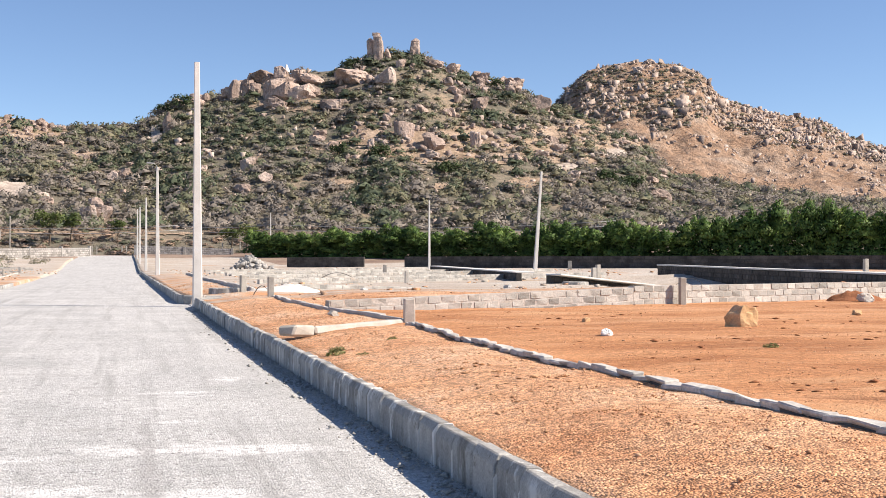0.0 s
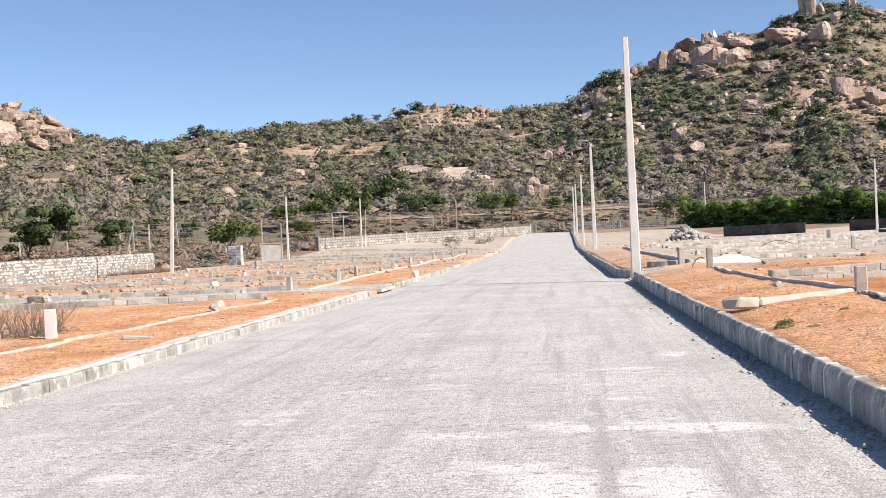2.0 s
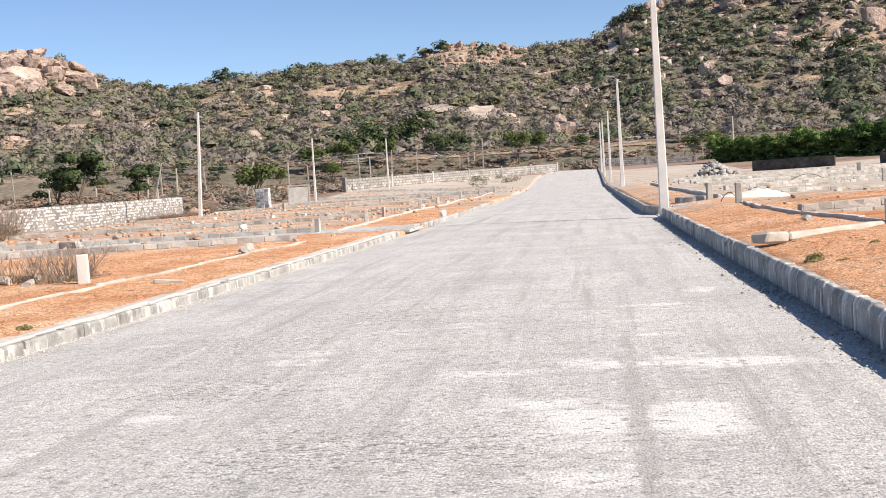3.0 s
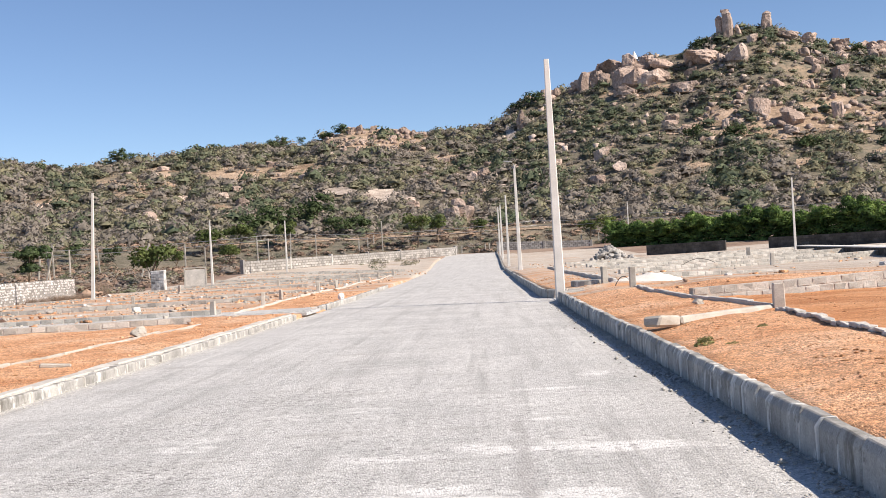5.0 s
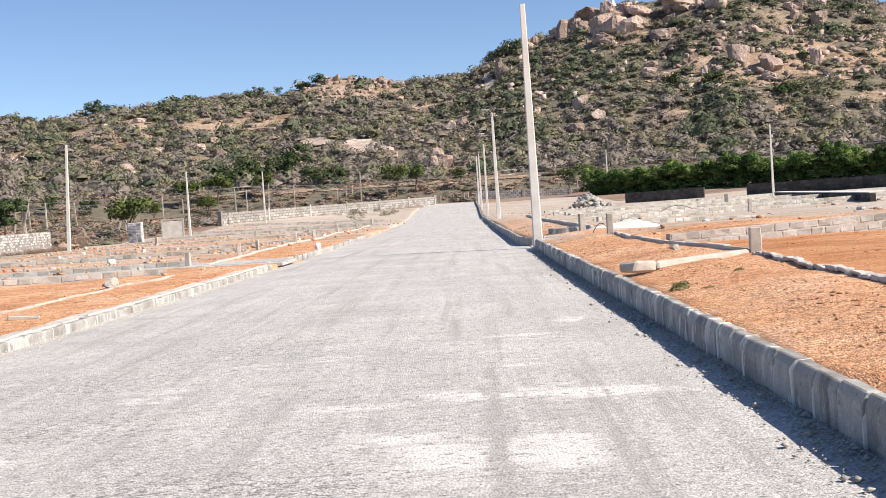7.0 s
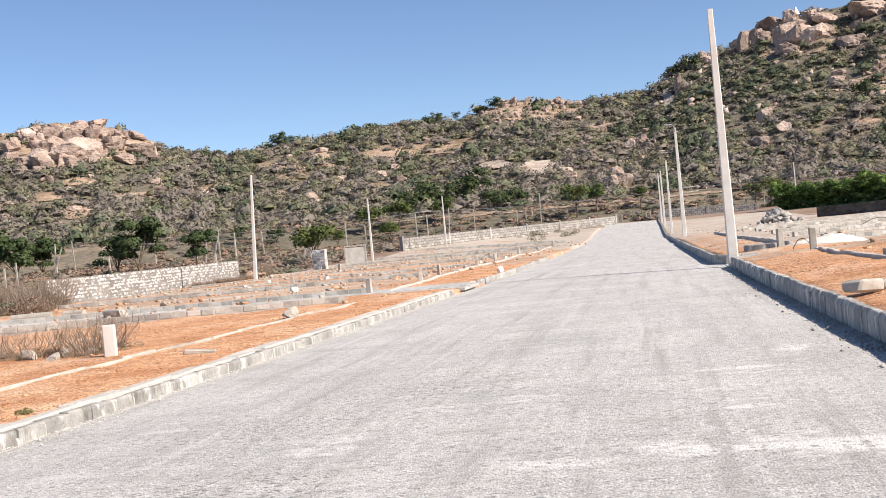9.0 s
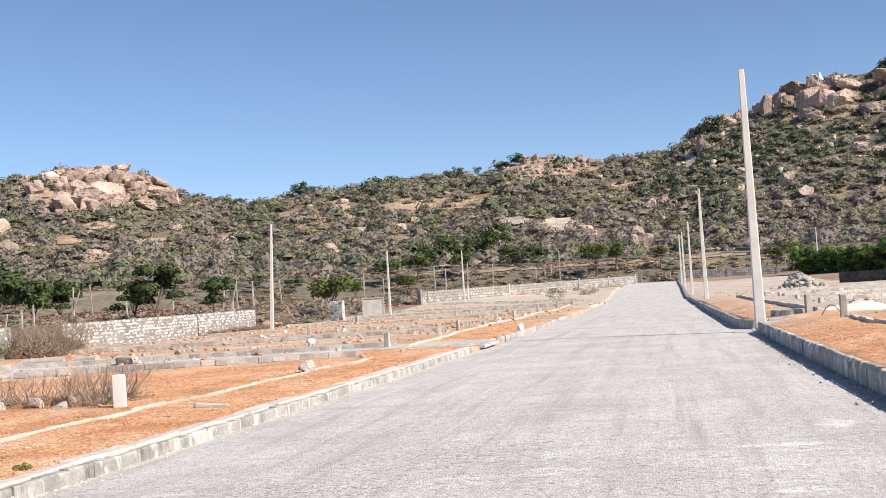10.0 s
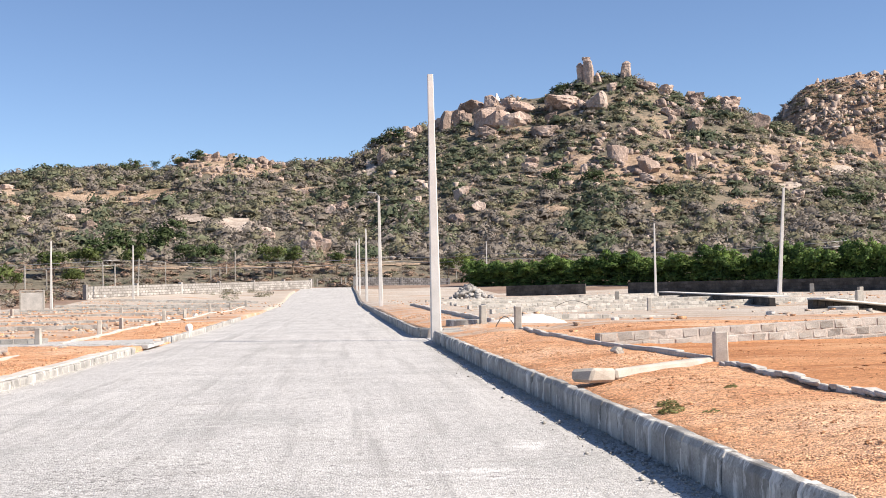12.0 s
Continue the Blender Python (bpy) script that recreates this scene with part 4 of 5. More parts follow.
def scatter(name, protos, spots, mats, label, category, smooth=False, group=""):
    """spots: rows of x, y, z, scale x, scale z, turn in radians, which form, which material."""
    V, F, I, W = [], [], [], []
    base = 0
    for x, y, z, sx, sz, turn, k, m in spots:
        v, f, *soft = protos[int(k)]
        c, s = math.cos(turn), math.sin(turn)
        w = np.empty_like(v)
        w[:, 0] = (v[:, 0] * c - v[:, 1] * s) * sx + x
        w[:, 1] = (v[:, 0] * s + v[:, 1] * c) * sx + y
        w[:, 2] = v[:, 2] * sz + z
        V.append(w)
        F.append(f + base)
        I.append(np.full(len(f), int(m)))
        if soft:
            q = soft[0]
            W.append(np.stack([q[:, 0] * c - q[:, 1] * s, q[:, 0] * s + q[:, 1] * c, q[:, 2]], axis=1))
        base += len(v)
    me = from_np(name, np.concatenate(V), np.concatenate(F), mats, np.concatenate(I), smooth, np.concatenate(W) if W else None)
    return tagged(new(name, me), label, category, group, "stuff")


scatter("hill_stones", [proto_rock(40 + q) for q in range(6)], small_rocks, [M_ROCK], "small weathered pink granite stones strewn on the hill", "stones")

# scrub: thin where rock and bare earth show
rng = random.Random(5)
protos = [proto_shrub(s, 58, 0.15, 0.84) for s in range(7)] + [proto_shrub(20 + s, 60, 0.11) for s in range(2)]
rows = []
tries = 0
rock_a = np.array([p[0] for p in placed])
rock_r = np.array([p[1] for p in placed])
rock_w = np.array([p[2] for p in placed])
spot_at = np.array(bare_spots)
while len(rows) < 15000 and tries < 120000:
    tries += 1
    a = rng.uniform(-40, 40)
    r = math.sqrt(rng.uniform(268 ** 2, 428 ** 2))
    z = hill_z(a, r)
    e = math.degrees(math.atan2(z - 1.5, r))
    d = 0.9 + 0.75 * noise.noise(Vector((a * 0.55, r * 0.022, 7))) + 0.55 * noise.noise(Vector((a * 1.6, r * 0.06, 21)))
    inside = ((spot_at[:, 0] - a) / spot_at[:, 2]) ** 2 + ((spot_at[:, 1] - e) / spot_at[:, 3]) ** 2 < 1
    if inside.any():
        d *= 1 - spot_at[inside, 4].max()
    if 4.2 < a < 8.4 and 7.4 < e < 8.4:
        d *= 0.4
    if a > 24:
        d *= 0.9
    if r < 275:
        d *= 0.7
    if rng.random() > d:
        continue
    x, y = EYE[0] + r * math.sin(radians(a)), r * math.cos(radians(a))
    near = np.abs(rock_a - a) * 0.0175 * r < rock_w * 0.75
    if np.any(near & (np.abs(rock_r - r + 2) < rock_w + 2.0)):
        continue
    kind = 0.55 * noise.noise(Vector((a * 0.4, r * 0.02, 15))) + rng.uniform(-0.6, 0.6) + (0.04 if 2 < a < 19 and e > 3 else -0.14)
    m = 3 if kind > 0.46 else 0 if kind > 0.08 else 1 if kind > -0.22 else 2
    if e < 3.6 and m == 0 and rng.random() < 0.5:
        m = 2
    big = (1.1 + 2.1 * rng.random() ** 1.6) * (1.2 if a < 3 or e < 3.4 else 1) * (1.2 if m == 3 else 1)
    k = rng.randrange(7) if rng.random() < 0.8 else rng.randrange(9)
    rows.append((x, y, z - 0.2, big, big * rng.uniform(0.6, 1.15), rng.uniform(0, 6.3), k, m))
    while rng.random() < 0.35:
        t = rng.uniform(0, 6.3)
        big *= rng.uniform(0.5, 0.95)
        x, y = x + math.cos(t) * big * 1.1, y + math.sin(t) * big * 0.8
        rows.append((x, y, z - 0.2, big, big * rng.uniform(0.6, 1.1), rng.uniform(0, 6.3), rng.randrange(9), m if rng.random() < 0.7 else 2))
scatter("hillside_scrub", protos, rows, M_SHRUB, "grey-green and olive thorn scrub covering the hillside", "scrub", True)

# loose stones over the slope and rubble of the quarried hill
def proto_shard(seed):
    """An angular split block of about radius 0.6."""
    r2 = random.Random(seed)
    bm = bmesh.new()
    wide, deep = r2.uniform(0.6, 1.2), r2.uniform(0.6, 1.0)
    for i in range(7):
        p = [r2.uniform(-1, 1) for _ in range(3)]
        k = r2.randrange(3)
        p[k] = math.copysign(1.0, p[k])
        bm.verts.new((p[0] * 0.55 * wide, p[1] * 0.55 * deep, (p[2] * 0.6 + 0.35)))
    hull = bmesh.ops.convex_hull(bm, input=bm.verts[:])
    bmesh.ops.delete(bm, geom=list({q for q in hull["geom_interior"] + hull["geom_unused"] if isinstance(q, bmesh.types.BMVert)}), context="VERTS")
    bmesh.ops.triangulate(bm, faces=bm.faces[:])
    bm.verts.index_update()
    v = np.array([tuple(q.co) for q in bm.verts])
    f = np.array([[q.index for q in t.verts] for t in bm.faces])
    bm.free()
    return v, f


stones = [proto_shard(300 + s) for s in range(8)]
rows = []
for i in range(800):
    a = rng.uniform(-36, 30) if rng.random() < 0.45 else rng.uniform(2, 30)
    r = math.sqrt(rng.uniform(270 ** 2, 424 ** 2))
    e = math.degrees(math.atan2(hill_z(a, r) - 1.5, r))
    big = rng.uniform(0.5, 1.5) * (1.4 if e > 4.5 and a > 2 else 1)
    q = polar(a, r, hill_z)
    rows.append((q.x, q.y, q.z - 0.2, big * 1.4, big, rng.uniform(0, 6.3), rng.randrange(8), 0))
scatter("loose_hill_stones", stones, rows, [M_RUBBLE], "loose pink granite stones strewn over the slope", "stones")
def rubble_foot(a):
    """Elevation below which the quarried hill shows bare earth."""
    return 6.3 if a < 26 else 6.3 - 0.27 * (a - 26)


rows, green = [], []
while len(rows) < 4800:
    a = rng.uniform(17, 42)
    r = math.sqrt(rng.uniform(470 ** 2, 606 ** 2))
    q = polar(a, r, quarry_z)
    e = math.degrees(math.atan2(q.z - 1.5, r))
    patch = noise.noise(Vector((a * 0.7, r * 0.035, 30)))
    over = e - rubble_foot(a) + 0.9 * patch
    if over < 0 and rng.random() > (0.2 if patch > 0.15 else 0.03):
        continue
    dome = 19.5 < a < 26.4
    if over > 0 and rng.random() < (0.55 if dome and e < 8.6 else 0.16) + 0.4 * patch:
        s = rng.uniform(0.8, 2.0)
        green.append((q.x, q.y, q.z - 0.3, s * 1.2, s * 0.8, rng.uniform(0, 6.3), rng.randrange(9), rng.choice((1, 2, 2, 2, 0))))
        continue
    if dome and e > 8.1 and rng.random() < 0.5:
        continue
    big = rng.uniform(0.7, 1.7) * (rng.uniform(1.6, 2.8) if rng.random() < (0.12 if dome else 0.05) else 1)
    rows.append((q.x, q.y, q.z - 0.35 * big, big * rng.uniform(1.0, 1.7), big * rng.uniform(0.8, 1.5), rng.uniform(0, 6.3), rng.randrange(8), 0))
scatter("quarry_stones", stones, rows, [M_RUBBLE], "pinkish angular rubble blocks heaped over the quarried hill", "rubble")
rows = green
scatter("quarry_scrub", protos, rows, M_SHRUB, "sparse scrub among the quarry rubble", "scrub")

# ---------------------------------------------------------------- trees
def tree(at, height, wide, seed, leafmat=None, label="small leafy tree with a spreading green crown", leaves=900, bare=0.3):
    rnd = random.Random(seed)
    g = np.random.default_rng(seed)
    top = thing("tree", Matrix.Translation(at), label, "tree", "trees beyond the plots")
    tips = []
    bm = bmesh.new()
    fork = height * bare

    def limb(p, q, r0, r1):
        b2 = tube([p, (Vector(p) + Vector(q)) / 2 + Vector((rnd.uniform(-.12, .12), rnd.uniform(-.12, .12), 0)), q], r0, 6, r1)
        me = bpy.data.meshes.new("limb")
        b2.to_mesh(me)
        b2.free()
        bm.from_mesh(me)
        bpy.data.meshes.remove(me)
    limb((0, 0, -0.2), (rnd.uniform(-.2, .2), 0, fork), height * 0.028, height * 0.02)
    for i in range(6):
        t = rnd.uniform(0, 6.3)
        q = (math.cos(t) * wide * rnd.uniform(0.15, 0.36), math.sin(t) * wide * rnd.uniform(0.15, 0.36), height * rnd.uniform(0.3 + bare * 0.8, 0.85))
        limb((0, 0, fork * rnd.uniform(0.75, 1)), q, height * 0.014, height * 0.005)
        tips.append(q)
    part("trunk", bm, M_TRUNK, top)
    V, F, W = [], [], []
    clumps = tips + [(rnd.uniform(-.35, .35) * wide, rnd.uniform(-.35, .35) * wide, height * rnd.uniform(0.12 + bare * 1.2, 0.9)) for _ in range(9 if bare > 0.1 else 16)]
    base = 0
    for j, c in enumerate(clumps):
        v, f, soft = proto_shrub(seed * 40 + j, leaves // len(clumps), 0.2, 0.55)
        W.append(soft)
        s = wide * rnd.uniform(0.16, 0.26)
        v = v * np.array([s, s, s * 0.8]) + np.array(c)
        V.append(v)
        F.append(f + base)
        base += len(v)
    me = from_np("crown", np.concatenate(V), np.concatenate(F), [leafmat or M_TREE], normals=np.concatenate(W))
    part("crown", me, None, top)
    return top


def field_spot(a, r):
    x, y = EYE[0] + r * math.sin(radians(a)), r * math.cos(radians(a))
    return Vector((x, y, max(ground_z(x, y), hill_z(a, r) if r > 228 else -9)))


DARK_LEAF = surf("dark_tree_leaf", [(0.04, 0.068, 0.026), (0.075, 0.105, 0.04)], 0.3, 0.65, 0, None, 0.2, 1.5, island=0.4, leaf=0.2)
for i, (a, r, h, w) in enumerate(((-32.0, 186, 8.6, 11), (-30.4, 192, 7.5, 10), (-23.7, 170, 7.0, 7.5), (-21.1, 165, 5.4, 5), (-27.8, 205, 5.5, 7), (-33.9, 180, 7.5, 9), (-28.9, 200, 6.0, 8), (-24.6, 176, 5.5, 6))):
    tree(field_spot(a, r), h, w, 200 + i, DARK_LEAF, "dark green leafy tree behind the stone wall", 2600, 0.12)
for i, (a, r, h, w) in enumerate(((-15.8, 150, 4.6, 6), (-3.45, 246, 6.8, 6), (-2.5, 250, 6.2, 5), (-11.7, 252, 5.5, 7), (-13.0, 250, 5.0, 6), (-0.5, 250, 4.5, 4), (5.3, 236, 5.6, 5), (4.6, 240, 4.8, 4),
                                  (-9.6, 254, 5, 6), (-14.6, 235, 3.4, 4), (-12.2, 235, 4, 5))):
    tree(field_spot(a, r), h, w, 230 + i, None, "small olive-green tree in the dry field", 1100)
for i, (a, r, h, w) in enumerate(((-9.8, 285, 6, 9), (-8.6, 292, 6, 9), (-10.9, 280, 5, 8), (-8.0, 300, 7, 8), (-6.2, 270, 4, 7), (-7.2, 268, 4, 7), (-19.1, 250, 3.2, 3.5), (-17.4, 248, 3, 4))):
    tree(polar(a, r, hill_z), h, w, 260 + i, DARK_LEAF, "dense dark green tree at the foot of the hill", 1000, 0.15)

for i, (a, r, h, w) in enumerate(((-16.9, 420, 6.5, 6.5), (-16.4, 422, 4.5, 5), (-10.0, 421, 4.5, 5), (-9.5, 421, 6, 5), (-8.6, 421, 5.5, 3.5), (-6.7, 420, 5.5, 7), (-12.6, 421, 4, 5), (-7.4, 421, 4, 5), (-13.2, 421, 3.5, 5), (2.3, 415, 6, 8), (1.5, 418, 5, 7), (-20.4, 418, 4, 7), (-19.6, 420, 4, 5),
                                  (10.2, 418, 5, 7), (16.9, 416, 5, 6), (14.6, 330, 5, 7), (9.6, 345, 5, 7), (11.5, 338, 5, 7), (22.0, 350, 5, 8), (23.2, 345, 5, 7))):
    tree(polar(a, r, hill_z) - Vector((0, 0, 0.5)), h * 0.75, w, 280 + i, DARK_LEAF, "dark green tree standing out on the hill", 700, 0.06)

# ---------------------------------------------------------------- the hedge
HEDGE = [(20.5, 206), (40, 186), (66, 158), (95, 128), (135, 92)]
length = [0.0]
for p, q in zip(HEDGE, HEDGE[1:]):
    length.append(length[-1] + math.dist(p, q))
g = np.random.default_rng(9)
hedge_forms = [proto_shrub(500 + s, 140, 0.18, 0.78) for s in range(6)]
rows = []
u = 0.0
while u < length[-1]:
    x = float(np.interp(u, length, [p[0] for p in HEDGE]))
    y = float(np.interp(u, length, [p[1] for p in HEDGE]))
    tall = float(np.interp(u, [0, 32, 66, 77, 84, 150, 180], [3.7, 4.1, 4.6, 4.7, 6.9, 7.3, 7.0])) + 0.9 * noise.noise(Vector((u * 0.12, 0, 3)))
    z = ground_z(x, y)
    deep = g.uniform(-1.6, 1.6)
    tall *= g.choice([0.76, 0.92, 1.0, 1.08, 1.2])
    for lev in (0.0, 0.22, 0.42, 0.6, 0.76, 0.88):
        big = 1.65 * (1 - 0.62 * lev) * g.uniform(0.75, 1.25)
        rows.append((x + g.uniform(-0.6, 0.6) + 1.2, y + g.uniform(-0.6, 0.6) + 1.2, z + tall * lev * 0.86, 1.7, tall * 0.2, g.uniform(0, 6.3), g.integers(6), 0))
        rows.append((x + deep * 0.7 + g.uniform(-0.7, 0.7) + 0.9 * (lev < 0.5), y + deep * 0.7 + g.uniform(-0.7, 0.7) + 0.9 * (lev < 0.5), z + tall * lev, big * (0.7 if lev < 0.5 else 1.12), tall * 0.15 * g.uniform(0.8, 1.3) + 0.2, g.uniform(0, 6.3), g.integers(6), 0))
    u += g.uniform(0.9, 1.7)
scatter("hedge", hedge_forms, rows, [M_HEDGE], "tall dense green hedge of leafy young trees", "hedge")

M_BROWN = surf("brown_brush", [(0.20, 0.14, 0.105), (0.29, 0.205, 0.15)], 0.4, 0.9, 0, None, 0.3, 1.6, island=0.25)
# dry grass and low brush of the field beyond the walls
rows = []
while len(rows) < 5000:
    a = rng.uniform(-40, 12)
    r = math.sqrt(rng.uniform(105 ** 2, 284 ** 2))
    x, y = EYE[0] + r * math.sin(radians(a)), r * math.cos(radians(a))
    inside = x > -33 - (y - 105) * 0.05 and y < 232 and not (x < -6 and (y - 160) * 26.1 > (x + 32) * 70 + 60)
    if inside or r < 225 and a > -2:
        continue
    if noise.noise(Vector((x * 0.05, y * 0.05, 60))) < -0.28:
        continue
    q = field_spot(a, r)
    big = rng.uniform(0.35, 1.4)
    rows.append((q.x, q.y, q.z - 0.08, big * 1.3, big * 0.8, rng.uniform(0, 6.3), rng.randrange(9), rng.choice((1, 2, 4, 4, 4, 4, 4, 2, 2, 0))))
scatter("field_brush", protos, rows, M_SHRUB + [M_BROWN], "low dry brush and grass in the brown field", "brush")

# ---------------------------------------------------------------- plot walls of concrete blocks
def plot_wall(x0, y0, x1, y1, height, seed, label="low unfinished wall of grey concrete blocks", dz=0.0, sunk=0.0):
    z0, z1 = ground_z(x0, y0) + dz - sunk, ground_z(x1, y1) + dz
    return panel_wall(label, x0, y0, x1, y1, height, 0.22, M_BLOCK, (0.36, 0.18), 0, seed, (z0, z1), joint=M_BED, name="plot_wall", gap=0.03, proud=0.014, bevel=0.006, recess=0.004, sway=0.003)


plot_wall(5.5, 26.1, 14.0, 28.6, 0.42, 10, dz=0.04, sunk=0.24)
plot_wall(14.0, 28.6, 29.0, 34.4, 0.5, 11, "low wall of grey concrete blocks round a red-earth plot", 0.08)
plot_wall(29.0, 34.4, 52, 44, 0.55, 12, dz=0.08)
for i, (y, tall) in enumerate(((46.5, 0.2), (58, 0.2), (71, 0.2), (86, 0.22), (104, 0.24), (124, 0.26))):
    plot_wall(6.0 + y * 0.02, y, 22 + y * 0.12, y + 7 + y * 0.05, tall, 13 + i, "low line of pale concrete blocks between plots")
plot_wall(-7.2, 31.6, -30, 26.0, 0.2, 40, dz=-0.05)
plot_wall(-7.7, 37.6, -30, 33.2, 0.2, 41, dz=-0.04)
for i, (y, dz) in enumerate(((52, -0.04), (66, -0.1), (82, -0.02), (104, -0.04), (120, 0.0), (138, 0.04), (158, 0.06))):
    plot_wall(-8.0 - y * 0.015, y, -30 + (2 if i % 3 == 0 else 0), y - 3, 0.2, 42 + i, "low line of pale concrete blocks between plots", dz)
# retaining walls with the shade of their faces put into the stone colour
panel_wall("shade-darkened stone retaining wall below the hedge", 29.2, 37.9, 36.7, 77.1, 1.2, 0.3, M_SHADEDST, (0.5, 0.27), 0, 31, (-0.26, -0.06), M_SHADEDST, "retaining_wall", coping=True)
panel_wall("shade-darkened stone retaining wall behind a concrete ring", 20.5, 53.9, 28.5, 58.2, 0.42, 0.3, M_SHADEDST, (0.5, 0.27), 0, 36, None, M_SHADEDST, "retaining_wall", coping=True)
panel_wall("shade-darkened stone retaining wall between plots", 21, 60, 29, 112, 0.55, 0.3, M_SHADEDST, (0.5, 0.27), 0, 35, None, M_SHADEDST, "retaining_wall", coping=True)
panel_wall("shade-darkened stone retaining wall below the hedge", 21, 158, 30, 152, 1.25, 0.3, M_SHADEDST, (0.6, 0.35), 0, 32, None, M_SHADEDST, "retaining_wall")
panel_wall("shade-darkened stone retaining wall below the hedge", 34, 146, 66, 92, 1.25, 0.3, M_SHADEDST, (1.0, 0.35), 0, 33, None, M_SHADEDST, "retaining_wall")
panel_wall("shade-darkened stone retaining wall below the hedge", 66, 92, 95, 62, 1.25, 0.3, M_SHADEDST, (1.0, 0.35), 0, 34, None, M_SHADEDST, "retaining_wall")

# ---------------------------------------------------------------- plinth strips along the verges
def strip(points, wide, tall, mat, label, seed, name="plinth_strip", footing=False):
    """A cast edging of rough concrete lengths along points."""
    top = thing(name, pose(0, 0, 0), label, "edging", kind="structure")
    rnd = random.Random(seed)
    for (x0, y0), (x1, y1) in zip(points, points[1:]):
        span = math.hypot(x1 - x0, y1 - y0)
        n = max(1, round(span / (0.3 if footing else 1.2)))
        turn = math.degrees(math.atan2(y1 - y0, x1 - x0)) - 90
        for i in range(n):
            u = (i + 0.5) / n
            x, y = x0 + (x1 - x0) * u, y0 + (y1 - y0) * u
            turn_i, z = turn + rnd.uniform(-1.5, 1.5), ground_z(x, y) + rnd.uniform(-0.007, 0.007)
            if footing:
                bm = block(wide * rnd.uniform(0.85, 1.15), span / n + 0.03, 0.05, 0.012, 0.022, seed * 90 + i)
                cap_piece = part("edging_length", bm, mat, top, m=pose(x + rnd.uniform(-0.012, 0.012), y, z + 0.008, 0, rnd.uniform(-1.5, 1.5), turn + rnd.uniform(-3, 3)))
                # dark piece added beneath, coloured as the shaded undercut of the strip
                part("footing", block(wide - 0.07, span / n + 0.01, 0.2, 0.01, 0.012, seed * 91 + i), M_JOINT_SHADE, cap_piece, m=pose(0.01, 0, -0.18))
                continue
            bm = block(wide * rnd.uniform(0.85, 1.1), span / n + 0.01, tall + 0.15, 0.015, 0.018, seed * 90 + i)
            part("edging_length", bm, mat, top, m=pose(x, y, z - 0.13, 0, rnd.uniform(-2, 2), turn_i))
    return top


strip([(5.85, 19.2), (5.62, 14.5), (5.6, 10), (5.8, 7), (5.95, 2), (6.1, -8)], 0.125, 0.015, M_MORTAR, "rough pale concrete edging strip across the gravel", 41, footing=True)
strip([(5.9, 19.9), (5.4, 25), (5.2, 31), (5.4, 36)], 0.14, 0.05, M_MORTAR, "thin pale concrete edging strip", 42)
strip([(-7.4, 8), (-7.25, 14), (-7.1, 20), (-6.9, 26), (-6.8, 31)], 0.07, 0.02, M_POST, "thin pale concrete edging strip in orange soil", 43)
strip([(-7.2, 37), (-7.6, 48), (-7.9, 60), (-8.2, 80), (-9, 120)], 0.12, 0.05, M_MORTAR, "thin pale concrete edging strip in orange soil", 44)
strip([(5.4, 42.5), (5.2, 60), (5.0, 86)], 0.16, 0.12, M_MORTAR, "thin pale concrete edging strip", 45)

# fallen concrete beam with a broken end, leading to the stub post
beam = thing("fallen_beam", pose(4.58, 18.45, ground_z(4.6, 18.4) - 0.045, 0, 0, -41.5), "pale concrete beam lying on gravel, broken near one end", "beam")
part("long_piece", block(0.28, 2.95, 0.13, 0.03, 0.022, 3), M_POST, beam, m=pose(0, 0.42, 0))
part("broken_end", block(0.27, 0.62, 0.15, 0.035, 0.03, 4), M_POST, beam, m=pose(0.02, -1.42, 0.01, -4, 0, 3))


def stub(x, y, wide, tall, seed, label="short square concrete stub post at a plot corner", mat=None, lean=0.0):
    ob = new("stub_post", finish(block(wide, wide * 0.9, tall + 0.1, 0.015, 0.008, seed, 0.95), "stub_post", mat or M_POST))
    ob.matrix_basis = pose(x, y, ground_z(x, y) - 0.1, lean, lean * 0.6, seed * 17 % 40 - 20)
    return tagged(ob, label, "post", "stub posts of the plots")


stub(5.98, 19.75, 0.19, 0.43, 1)
stub(-7.75, 18.5, 0.2, 0.5, 2, "short thick white-painted marker post beside a dry bush", M_POLE)
for i, (x, y, w, h) in enumerate(((-7.8, 36.9, 0.22, 0.55), (-7.6, 44.3, 0.2, 0.6), (-8.3, 52.2, 0.2, 0.5), (-7.9, 61, 0.22, 0.6), (-8.1, 70, 0.22, 0.6), (-8.3, 84, 0.25, 0.7), (-8.8, 104, 0.25, 0.7),
                                  (-9, 122, 0.3, 0.7), (-16, 56, 0.22, 0.5), (-22, 88, 0.25, 0.6), (-14, 84, 0.25, 0.6))):
    stub(x, y, w * 0.75, h * 0.9, 3 + i)
for i, (x, y, w, h) in enumerate(((5.27, 35.6, 0.2, 0.62), (4.9, 40.9, 0.2, 0.6), (15.6, 28.85, 0.18, 0.72), (24.6, 58.5, 0.24, 0.7), (17.9, 80, 0.28, 0.9), (44.6, 64.5, 0.28, 0.9), (40, 104, 0.35, 0.8), (14.5, 58, 0.2, 0.6),
                                  (26.2, 62, 0.25, 0.8))):
    stub(x, y, w, h, 20 + i)

# ---------------------------------------------------------------- stones and small heaps on the plots
def loose(name, x, y, sx, sy, sz, seed, mat, label, category="stone", group="loose stones on the plots"):
    ob = new(name, finish(rock(seed, sx, sy, sz, 3, 0.14, 0.5), name, mat))
    ob.matrix_basis = pose(x, y, ground_z(x, y) - 0.12 * sz, 0, 0, seed * 53 % 360)
    return tagged(ob, label, category, group)


